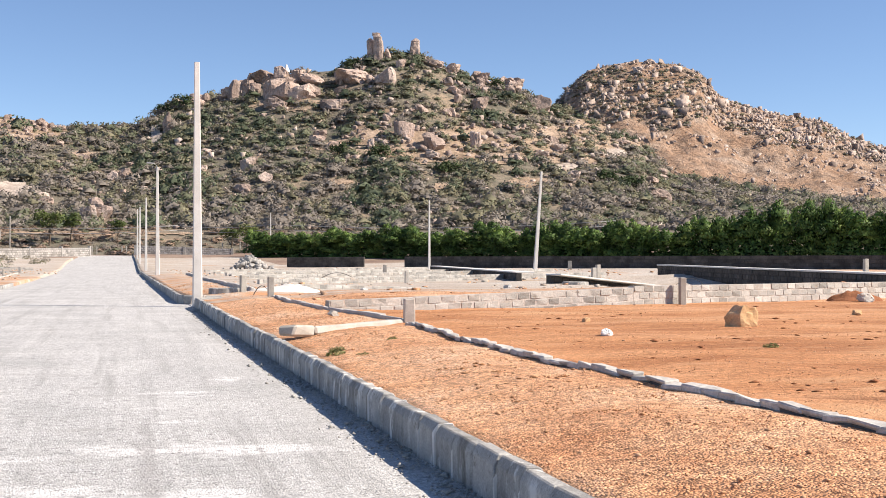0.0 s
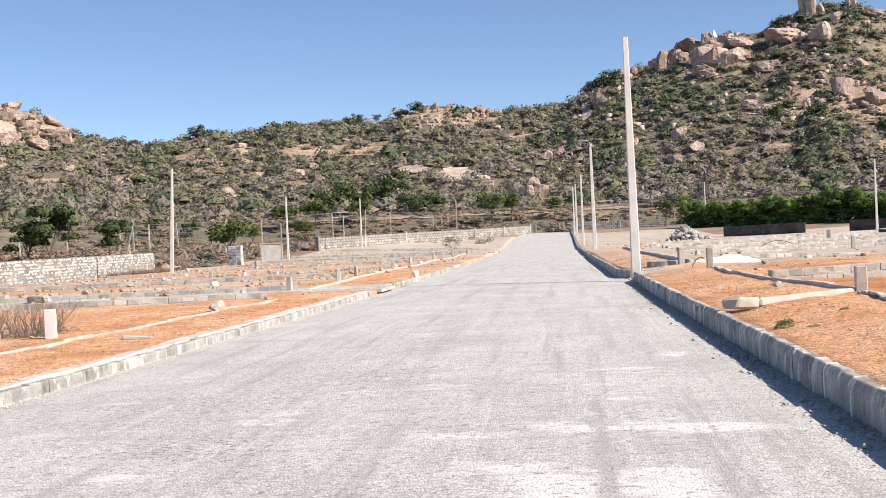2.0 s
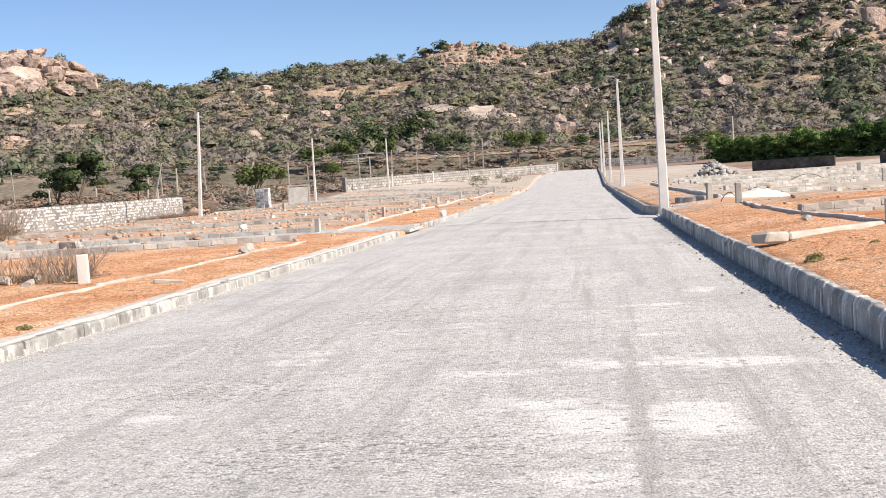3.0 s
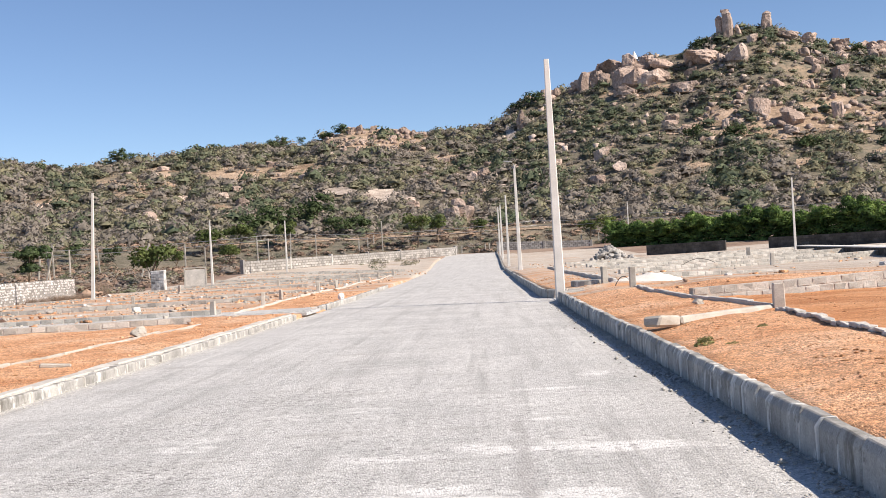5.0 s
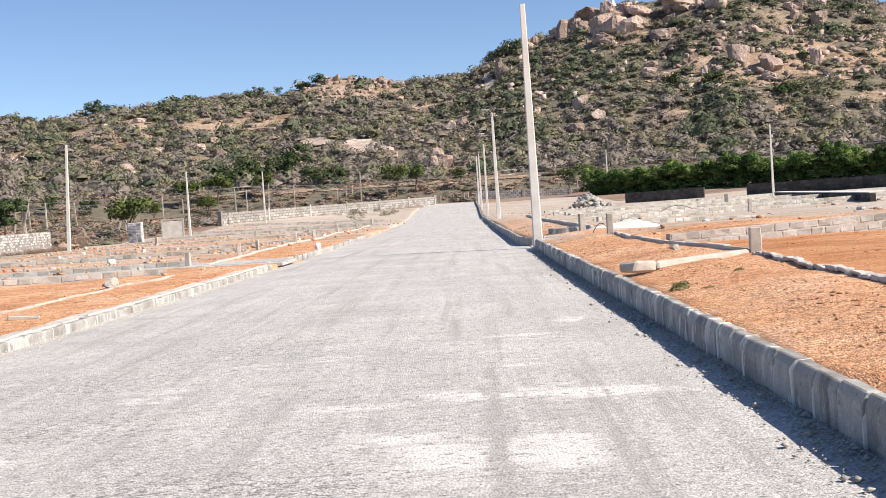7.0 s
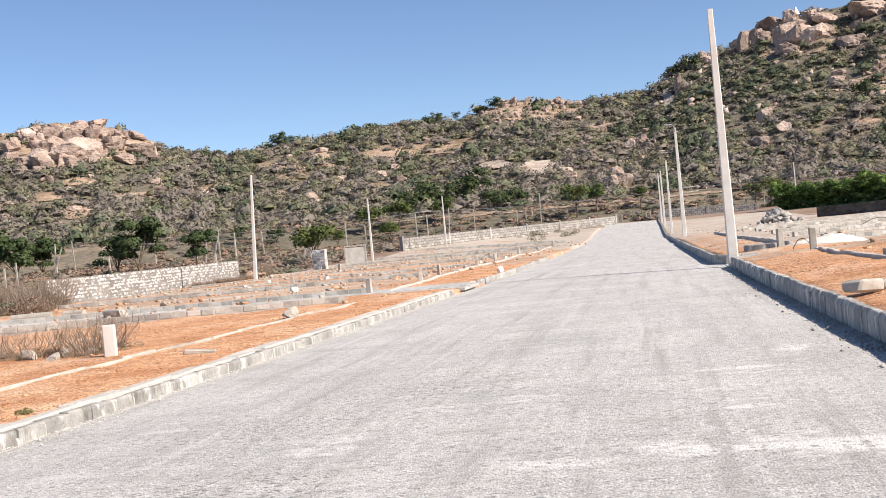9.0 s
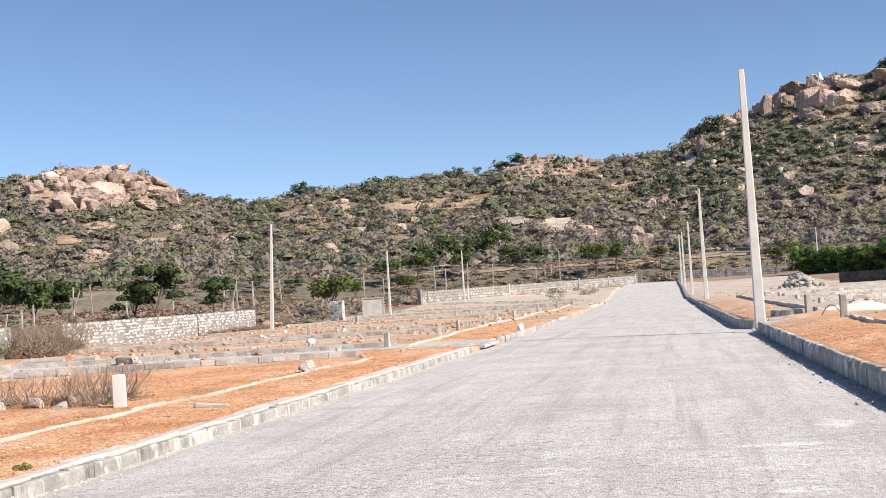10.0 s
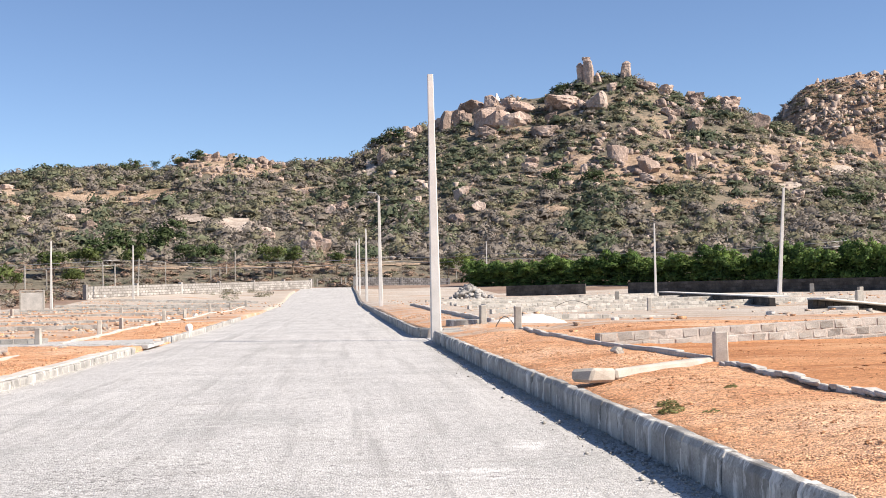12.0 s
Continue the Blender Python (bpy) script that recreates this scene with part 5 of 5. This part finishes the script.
def wedge_boulder(x, y, turn):
    """A split boulder: one broad flat face towards the road, a steep back."""
    bm = bmesh.new()
    for p in ((-0.04, -0.21, 0), (0.27, -0.14, 0), (0.29, -0.06, 0.3), (0.22, -0.07, 0.36), (0.0, -0.12, 0.40), (-0.07, -0.18, 0.24), (-0.29, 0.06, 0), (-0.28, 0.06, 0.2), (-0.12, 0.1, 0.38), (0.22, 0.22, 0), (0.24, 0.16, 0.3)):
        bm.verts.new(p)
    bmesh.ops.convex_hull(bm, input=bm.verts[:])
    bmesh.ops.subdivide_edges(bm, edges=bm.edges[:], cuts=4, use_grid_fill=True)
    for v in bm.verts:
        v.co += Vector((1, 1, 1)) * 0.03 * noise.noise(v.co * 5) + v.co * 0.10 * noise.noise(v.co * 11 + Vector((4, 0, 0)))
    bmesh.ops.triangulate(bm, faces=bm.faces[:])
    ob = new("boulder", finish(bm, "boulder", M_BOULDER))
    ob.matrix_basis = pose(x, y, ground_z(x, y) - 0.03, 0, 0, turn)
    return tagged(ob, "ochre boulder with one flat face on red earth", "boulder", "loose stones on the plots")


wedge_boulder(11.65, 18.1, -12)
loose("stone", 8.3, 16.1, 0.26, 0.2, 0.13, 72, M_WPAINT, "small white stone lying on red earth")
loose("stone", 16.5, 22.0, 0.3, 0.22, 0.12, 73, M_BOULDER, "flat ochre stone on red earth")
loose("stone", 21.4, 29.2, 0.55, 0.4, 0.3, 74, M_POST, "pale block of stone beside a soil heap")
def mound(name, x, y, rx, ry, h, seed, mat, label, category):
    """A heap poured on the ground, with an uneven slope."""
    verts, faces = [(0, 0, h)], []
    rings, sides = 9, 28
    for i in range(1, rings + 1):
        u = i / rings
        for k in range(sides):
            t = k * math.tau / sides
            px, py = math.cos(t) * u, math.sin(t) * u
            lump = 1 + 0.3 * noise.noise(Vector((px * 1.7, py * 1.7, seed)))
            z = h * (1 - u) ** 0.8 * lump * (1 + 0.25 * noise.noise(Vector((px * 6, py * 6, seed + 3)))) - (0.06 if i == rings else 0)
            verts.append((px * rx * lump, py * ry * lump, z))
    for k in range(sides):
        faces.append((0, 1 + k, 1 + (k + 1) % sides))
        for i in range(rings - 1):
            a, b = 1 + i * sides, 1 + (i + 1) * sides
            faces.append((a + k, b + k, b + (k + 1) % sides, a + (k + 1) % sides))
    ob = new(name, mesh_of(name, verts, faces, [mat], True))
    ob.matrix_basis = Matrix.Translation((x, y, ground_z(x, y)))
    return tagged(ob, label, category)


M_REDHEAP = surf("dark_red_heap", [(0.22, 0.085, 0.04), (0.34, 0.14, 0.065)], 2, 0.95, 0.8, 14, 0.3, 20, dist=0.03)
mound("soil_heap", 21.8, 30.4, 0.85, 0.7, 0.3, 75, M_REDHEAP, "low heap of dark red soil", "soil heap")
loose("stone", 9.6, 20.4, 0.2, 0.16, 0.1, 76, M_BOULDER, "small ochre stone on red earth")
loose("stone", 4.95, 21.9, 0.24, 0.2, 0.14, 77, M_POST, "small pale stone beside the edging")
mound("sand_heap", 6.6, 42.6, 1.25, 1.0, 0.3, 78, M_SAND, "heap of white sand beside the plots", "sand heap")
loose("stone", -6.96, 25.8, 0.36, 0.32, 0.3, 79, M_POST, "squarish pale stone beside the edging")
flat = new("stone_slab", finish(block(0.5, 0.2, 0.08, 0.02, 0.02, 5), "stone_slab", M_POST))
flat.matrix_basis = pose(-5.95, 17.7, ground_z(-5.95, 17.7) - 0.015, 2, 3, 14)
tagged(flat, "flat pale stone slab lying on orange soil", "stone slab")
loose("stone", -5.05, 47.5, 0.26, 0.22, 0.36, 82, M_WPAINT, "white-painted stone standing at the kerb")
for x, y, long, turn in ((-19.4, 37.6, 1.3, 12), (-18.2, 38.2, 0.8, -8)):
    bm = tube([(-long / 2, 0, 0.14), (0, 0, 0.14), (long / 2, 0, 0.14)], 0.14, 14)
    ob = new("pipe_length", finish(bm, "pipe_length", M_POST))
    ob.matrix_basis = pose(x, y, ground_z(x, y) - 0.03, 0, 0, turn)
    tagged(ob, "short pale concrete pipe lying before a thicket", "pipe", "concrete pipes")
loose("stone", -15.2, 34.8, 1.2, 0.5, 0.35, 81, M_POST, "long pale stone lying by the block wall")
for i, (x, y, s) in enumerate(((-8.9, 18.8, 0.32), (-9.6, 19.3, 0.38), (-10.2, 19.1, 0.42), (-9.2, 19.8, 0.3), (-11.2, 19.6, 0.34), (-8.6, 19.6, 0.28), (-10.7, 20.2, 0.3))):
    loose("stone", x, y, s * 0.8, s * 0.65, s * 0.5, 90 + i, M_POST, "whitish rough stone under a dry bush")

heap = [proto_rock(700 + s) for s in range(5)]
rnd = random.Random(44)
rows = []
for i in range(160):
    d = abs(rnd.gauss(0, 1.2))
    t = rnd.uniform(0, 6.3)
    x, y = 15.5 + d * math.cos(t) * 1.3, 150 + d * math.sin(t)
    rows.append((x, y, ground_z(x, y) + max(0, 1.5 - d * 0.75) - 0.2, rnd.uniform(0.4, 0.9), rnd.uniform(0.35, 0.7), rnd.uniform(0, 6.3), rnd.randrange(5), 0))
scatter("stone_heap", heap, rows, [M_GRAN], "heap of grey building stones near the hedge", "stone heap")

# gravel and clods on the verges and plots
rows = []
while len(rows) < 42000:
    y = 3 + rnd.random() ** 1.4 * 27 if rnd.random() < 0.85 else rnd.uniform(30, 60)
    if rnd.random() < 0.6:
        x = road_right(y) + 0.2 + rnd.random() ** 1.5 * 9
    else:
        x = road_left(y) - 0.2 - rnd.random() ** 1.5 * 9
    if x > 5.8 and rnd.random() < 0.75:
        continue
    s = rnd.uniform(0.004, 0.009) * (2.4 if rnd.random() < 0.02 else 1) * (1 + y / 30)
    rows.append((x, y, ground_z(x, y) - s * 0.15, s * 1.3, s, rnd.uniform(0, 6.3), rnd.randrange(5), 0))
octa = []
for s in range(5):
    g = np.random.default_rng(s)
    v = np.array([(1, 0, 0.3), (0, 1, 0.3), (-1, 0, 0.3), (0, -1, 0.3), (0.1, 0, 1.0), (0, 0, -0.4)]) * g.uniform(0.7, 1.2, (6, 1))
    octa.append((v, np.array([(0, 1, 4), (1, 2, 4), (2, 3, 4), (3, 0, 4), (1, 0, 5), (2, 1, 5), (3, 2, 5), (0, 3, 5)])))
M_GRAVEL = surf("orange_gravel", [(0.52, 0.265, 0.135), (0.70, 0.44, 0.275)], 0.5, 0.95, 0, None, 0.2, 20, island=0.3)
scatter("gravel", octa, rows, [M_GRAVEL], "loose orange gravel and clods on the verges", "gravel")

# ---------------------------------------------------------------- dry bushes
def dry_bush(x, y, wide, tall, seed, label="leafless brown dry bush among stones", twigs=150, mat=None):
    rnd = random.Random(seed)
    V, F = [], []
    top = thing("dry_bush", Matrix.Translation((x, y, ground_z(x, y) - 0.03)), label, "bush", "dry bushes")
    for i in range(twigs):
        t, lean = rnd.uniform(0, 6.3), rnd.uniform(0.1, 0.9)
        p = Vector((math.cos(t) * wide * 0.3 * rnd.random(), math.sin(t) * wide * 0.3 * rnd.random(), 0))
        w = 0.006 * rnd.uniform(0.6, 1.5) * (1 + tall * 0.3)
        n = rnd.randrange(4, 7)
        prev = None
        for k in range(n + 1):
            sd = Vector((-math.sin(t), math.cos(t), 0)) * w * (1 - 0.7 * k / n)
            up = Vector((math.cos(t), math.sin(t), 0)) * w * (1 - 0.7 * k / n)
            b = len(V)
            V.extend([tuple(p - sd), tuple(p + sd), tuple(p + up)])
            if prev is not None:
                F.extend([(prev, prev + 1, b + 1, b), (prev + 1, prev + 2, b + 2, b + 1), (prev + 2, prev, b, b + 2)])
            prev = b
            p = p + Vector((math.cos(t) * wide * 0.5 * lean / n, math.sin(t) * wide * 0.5 * lean / n, tall / n * rnd.uniform(0.5, 1.1)))
            t += rnd.uniform(-1.3, 1.3)
    part("brushwood", mesh_of("brushwood", V, F, [mat or M_DRY]), None, top)
    return top


for i, (x, y, w, h) in enumerate(((-8.5, 19.3, 1.6, 0.8), (-9.6, 19.6, 2.0, 0.75), (-10.8, 19.9, 2.0, 0.7), (-12.2, 20.2, 2.0, 0.7), (-9.0, 20.6, 1.8, 0.9))):
    dry_bush(x, y, w, h * 0.85, 300 + i, twigs=120)
for i, (x, y, w, h) in enumerate(((-25.5, 50, 4, 1.7), (-28, 52, 4.5, 1.6), (-25.0, 48, 2.5, 0.8), (-29.5, 53, 3, 1.3), (-31.2, 88, 2.0, 0.5), (-31.3, 91, 2.0, 0.5), (-31.2, 84, 2.0, 0.45), (-31.6, 95, 2.0, 0.6), (-33, 103, 3, 1.5))):
    dry_bush(x, y, w, h, 320 + i, "brown dry scrub beside the whitewashed wall", 420)
M_WEED = surf("yellow_green_weed", [(0.16, 0.17, 0.06), (0.28, 0.27, 0.12)], 6, 0.8, 0, None, 0.2, island=0.4, leaf=0.2)
tufts = [proto_shrub(900 + s, 260, 0.15, 0.5) for s in range(3)]


def tuft(x, y, s, seed):
    v, f, soft = tufts[seed % 3]
    ob = new("grass_tuft", from_np("grass_tuft", v * np.array([s, s, s * 0.6]), f, [M_WEED]))
    ob.matrix_basis = Matrix.Translation((x, y, ground_z(x, y) - 0.01))
    return tagged(ob, "small dry olive grass tuft on the gravel", "grass tuft", "grass tufts")


for i, (x, y, s) in enumerate(((3.7, 13.9, 0.17), (3.82, 14.5, 0.12), (4.0, 13.6, 0.09), (4.75, 15.4, 0.1), (9.5, 13.2, 0.12), (-5.5, 11.6, 0.1))):
    tuft(x, y, s, i)

# ---------------------------------------------------------------- posts and small works beyond the plots
def fence_post(a, r, tall, lean=0.0, label="rough granite fence post in the dry field"):
    at = field_spot(a, r)
    ob = new("fence_post", finish(block(0.22, 0.18, tall + 0.3, 0.02, 0.015, int(a * 10) & 63, 0.85), "fence_post", M_POST))
    ob.matrix_basis = Matrix.Translation(at - Vector((0, 0, 0.3))) @ pose(0, 0, 0, 0, lean, 0)
    return tagged(ob, label, "post", "granite posts in the field")


for a, r, tall, lean in ((-32.7, 150, 3.6, 0), (-31.2, 160, 3, 0), (-30.2, 150, 2.8, 12), (-29.4, 150, 3, 0), (-28.9, 160, 3.4, 0), (-27.4, 190, 4.6, 22), (-27.2, 190, 4.8, 0), (-26.4, 185, 5, -3), (-25.2, 210, 4.5, 0),
                         (-24.9, 190, 5, -4), (-22.9, 200, 5.2, 0), (-20.2, 175, 5.2, -3), (-20.4, 175, 5.2, 14), (-20.0, 175, 5.4, -2), (-19.3, 205, 4.5, 0), (-18.0, 190, 4.4, -4), (-16.3, 165, 5, 16), (-15.9, 170, 3.6, 0),
                         (-21.0, 180, 4.6, -8), (-20.7, 178, 4.8, 6)):
    fence_post(a, r, tall, lean)
for a, r, tall, lean in ((-14.2, 225, 4.8, 0), (-10.9, 215, 5.2, -1), (-10.4, 232, 5, 0), (-9.4, 240, 5.4, 2), (-8.2, 236, 5, 0), (-13.3, 236, 4, 0), (-6.2, 244, 2.6, 0), (-5.8, 246, 2.6, 0), (-5.5, 248, 2.6, 0), (-5.1, 244, 6, 0),
                         (-1.6, 236, 1.6, 0), (-1.4, 236, 1.6, 0), (-0.3, 236, 1.6, 0), (-0.1, 236, 1.6, 0), (4.2, 240, 1.8, 0), (4.6, 241, 1.8, 0), (5.0, 242, 1.8, 0), (5.7, 240, 2.6, 0)):
    fence_post(a, r, tall, lean)

stubwall = thing("wall_stub", pose(-32.3, 120, ground_z(-32.3, 120) - 0.05, 0, 0, -12), "short whitewashed stone wall stub beside a tree", "wall stub")
part("body", block(1.5, 0.5, 2.0, 0.04, 0.03, 8), M_WHITEST, stubwall)
for k in range(6):
    for j in range(3):
        part("stone_block", block(0.44, 0.56, 0.27, 0.03, 0.02, k * 3 + j), M_WHITEST, stubwall, m=pose(-0.48 + j * 0.48, 0, 0.05 + k * 0.32))
slab = thing("upright_slab", pose(-28.6, 120, ground_z(-28.6, 120) - 0.05, 0, 0, 8), "upright pale concrete panel in a frame", "panel")
part("panel", block(2.0, 0.1, 1.75, 0.01), M_MORTAR, slab, m=pose(0, 0, 0.1))
for sx in (-1.05, 1.05):
    part("frame_post", block(0.14, 0.16, 1.95, 0.01), M_POST, slab, m=pose(sx, 0, 0))
part("top_rail", block(2.24, 0.16, 0.12, 0.01), M_POST, slab, m=pose(0, 0, 1.95))

# manhole cover rings
def ring(x, y, r, label):
    bm = bmesh.new()
    bmesh.ops.create_cone(bm, cap_ends=True, segments=28, radius1=r, radius2=r * 0.98, depth=0.28)
    bmesh.ops.bevel(bm, geom=[e for e in bm.edges if e.calc_face_angle(0) > 1], offset=0.02, segments=1, affect="EDGES")
    ob = new("manhole_ring", finish(bm, "manhole_ring", M_KERB))
    ob.matrix_basis = pose(x, y, ground_z(x, y))
    return tagged(ob, label, "manhole", "manhole covers")


ring(4.35, 41.5, 0.58, "round grey concrete manhole cover behind the pole")
ring(21.2, 52.1, 0.62, "round pale concrete ring on the plot")

# overhead lines and loose cables
def cable(name, points, r, label, category="cable", mat=M_STEEL, group="overhead lines"):
    ob = new(name, finish(tube(points, r, 5), name, mat, True))
    return tagged(ob, label, category, group)


def sag(p, q, drop, n=12):
    p, q = Vector(p), Vector(q)
    return [p.lerp(q, i / n) - Vector((0, 0, drop * 4 * (i / n) * (1 - i / n))) for i in range(n + 1)]


for k, dz in enumerate((0.0, 0.9)):
    cable("power_line", sag((-42, 240, 8.2 - dz), (10, 238, 8.0 - dz), 0.9), 0.045, "thin grey overhead power line beyond the gate")
    cable("power_line", sag((10, 238, 8.0 - dz), (27, 232, 8.2 - dz), 0.5), 0.045, "thin grey overhead power line beyond the gate")
    cable("power_line", sag((27, 232, 8.2 - dz), (90, 215, 9.0 - dz), 1.0), 0.045, "thin grey overhead power line beyond the hedge")
    cable("power_line", sag((-42, 240, 8.2 - dz), (-110, 228, 8.2 - dz), 1.0), 0.045, "thin grey overhead power line over the field")
pole(27, 232, 7.6, 0.28, (0, 0), "distant pale pole carrying power lines")
for i, (x, y, w, h) in enumerate(((4.9, 38.9, 1.0, 0.7), (10.5, 62, 2.5, 0.5), (28.5, 58, 3.0, 0.9))):
    pts = [(x + w * u, y + 0.3 * math.sin(3 * u), ground_z(x + w * u, y) + h * math.sin(math.pi * min(1, u * 1.05)) + 0.02) for u in np.linspace(0, 1, 10)]
    cable("hose", pts, 0.014, "black plastic hose arching over the plot", "hose", M_WIRE, "hoses on the plots")

# grit and cement spill along the feet of the kerbs
rows = []
for i in range(9000):
    y = 2 + rnd.random() ** 1.3 * 34
    if rnd.random() < 0.4:
        x = road_right(y) - abs(rnd.gauss(0, 0.16)) - 0.01
    else:
        x = road_left(y) + abs(rnd.gauss(0, 0.13)) + 0.01
    s = rnd.uniform(0.005, 0.014) * (2.2 if rnd.random() < 0.06 else 1) * (1 if x > 0 else 0.55)
    rows.append((x, y, 0.012, s * 1.4, s, rnd.uniform(0, 6.3), rnd.randrange(5), 0 if x > 0 else 1))
scatter("kerb_grit", octa, rows, [M_BLOCK, M_SAND], "grey grit and cement crumbs along the kerbs", "grit")

# dark crumbs and furrows over the red lot
rows = []
for i in range(700):
    y = rnd.uniform(7, 29)
    x = rnd.uniform(6.6, 9 + y * 0.62)
    if noise.noise(Vector((x * 0.25, y * 0.9, 3))) < 0.05:
        continue
    s = rnd.uniform(0.012, 0.04)
    rows.append((x, y, ground_z(x, y) - s * 0.3, s * rnd.uniform(1.3, 3), s * 0.8, rnd.uniform(-0.3, 0.3), rnd.randrange(5), 0))
for cx, cy, spread, count in ((4.5, 10.6, 0.6, 24), (4.9, 9.0, 0.9, 26), (4.3, 17.0, 0.8, 30), (4.2, 24, 1.2, 50), (-6.2, 16.0, 0.5, 50), (-6.3, 22.0, 0.8, 70), (-8.5, 24.5, 1.2, 70), (-6.4, 13.0, 0.4, 40), (-7.6, 17.6, 0.6, 60)):
    for i in range(count):
        x, y = rnd.gauss(cx, spread * 0.5), rnd.gauss(cy, spread)
        if road_left(y) - 0.4 < x < road_right(y) + 0.3:
            continue
        s = rnd.uniform(0.01, 0.035)
        rows.append((x, y, ground_z(x, y) - s * 0.3, s * rnd.uniform(1.2, 2), s * 0.7, rnd.uniform(0, 6.3), rnd.randrange(5), 1))
scatter("soil_crumbs", octa, rows, [M_REDHEAP, M_LOT], "dark red soil crumbs strewn over the lot", "crumbs")

# clods, broken blocks and building stones over the plots
rows = []
for i in range(2600):
    right = rnd.random() < 0.45
    y = rnd.uniform(31, 150)
    x = rnd.uniform(5, 40) if right else rnd.uniform(-31, -6.5)
    s = rnd.uniform(0.05, 0.22)
    flat = rnd.uniform(0.3, 0.8)
    rows.append((x, y, ground_z(x, y) - s * 0.2, s * 1.4, s * flat, rnd.uniform(0, 6.3), rnd.randrange(5), rnd.choice((0, 0, 0, 1, 1, 2))))
for i in range(1500):
    y0 = rnd.choice((33, 37, 45, 52, 58, 66, 74, 82, 92, 104, 120, 138, 150, 158))
    x = rnd.uniform(-30, -8.5)
    y = y0 + (x + 8) * 0.14 - rnd.random() ** 2 * 2.5
    s = rnd.uniform(0.05, 0.2)
    rows.append((x, y, ground_z(x, y) - s * 0.2, s * 1.3, s * rnd.uniform(0.5, 0.9), rnd.uniform(0, 6.3), rnd.randrange(5), rnd.choice((1, 2, 2, 0))))
scatter("plot_clods", stones, rows, [M_SOIL, M_PLOT, M_POST], "clods of red soil and broken stone over the plots", "clods")
for i in range(46):
    right = i % 3 == 0
    y = rnd.uniform(33, 105)
    x = rnd.uniform(7, 30) if right else rnd.uniform(-28, -7)
    s = rnd.uniform(0.15, 0.4)
    loose("stone", x, y, s, s * rnd.uniform(0.5, 0.9), s * rnd.uniform(0.4, 0.8), 400 + i, (M_WHITEST, M_POST, M_SAND)[i % 3], "rough pale building stone lying on a plot")

strip([(-5.32, -4), (-5.28, 4), (-5.19, 12), (-5.05, 25), (-5.03, 34.3)], 0.26, 0.03, M_MORTAR, "pale cement haunch behind the kerb stones", 46, "cement_haunch")

# thickets: low dry and green growth
near_forms = [proto_shrub(960 + s, 240, 0.08, 0.5) for s in range(4)]


def thicket(label, x0, x1, y0, y1, count, s0, s1, seed, kinds):
    r2 = random.Random(seed)
    rows = []
    for i in range(count):
        x, y = r2.uniform(x0, x1), r2.uniform(y0, y1)
        s = r2.uniform(s0, s1)
        rows.append((x, y, ground_z(x, y) - 0.03, s, s * r2.uniform(0.7, 1.2), r2.uniform(0, 6.3), r2.randrange(4), r2.choice(kinds)))
    return scatter("thicket", near_forms, rows, M_SHRUB + [M_BROWN], label, "thicket")


thicket("brown and green dry thicket before the whitewashed wall", -28.6, -24.8, 47, 51, 60, 0.3, 0.75, 1, (2, 4, 4, 1, 0))
thicket("dry brown growth along the whitewashed wall", -32.4, -31.0, 82, 97, 34, 0.15, 0.32, 2, (2, 4, 4, 4))
thicket("low olive growth among the stones and dry twigs", -12.6, -8.1, 19.0, 20.9, 70, 0.06, 0.2, 3, (1, 2, 4, 0))
thicket("green weeds at the foot of the whitewashed wall", -29.5, -27.5, 41.5, 44, 14, 0.4, 0.8, 4, (0, 3))
thicket("weeds along the foot of the stone boundary wall", -30, -10, 162, 205, 30, 0.5, 1.1, 5, (0, 1, 2))
bare_patch("dirt_track", -14, 4.5, 1.10, 1.24, M_BARE, 12, "pale dirt track along the foot of the hill", lift=0.15)
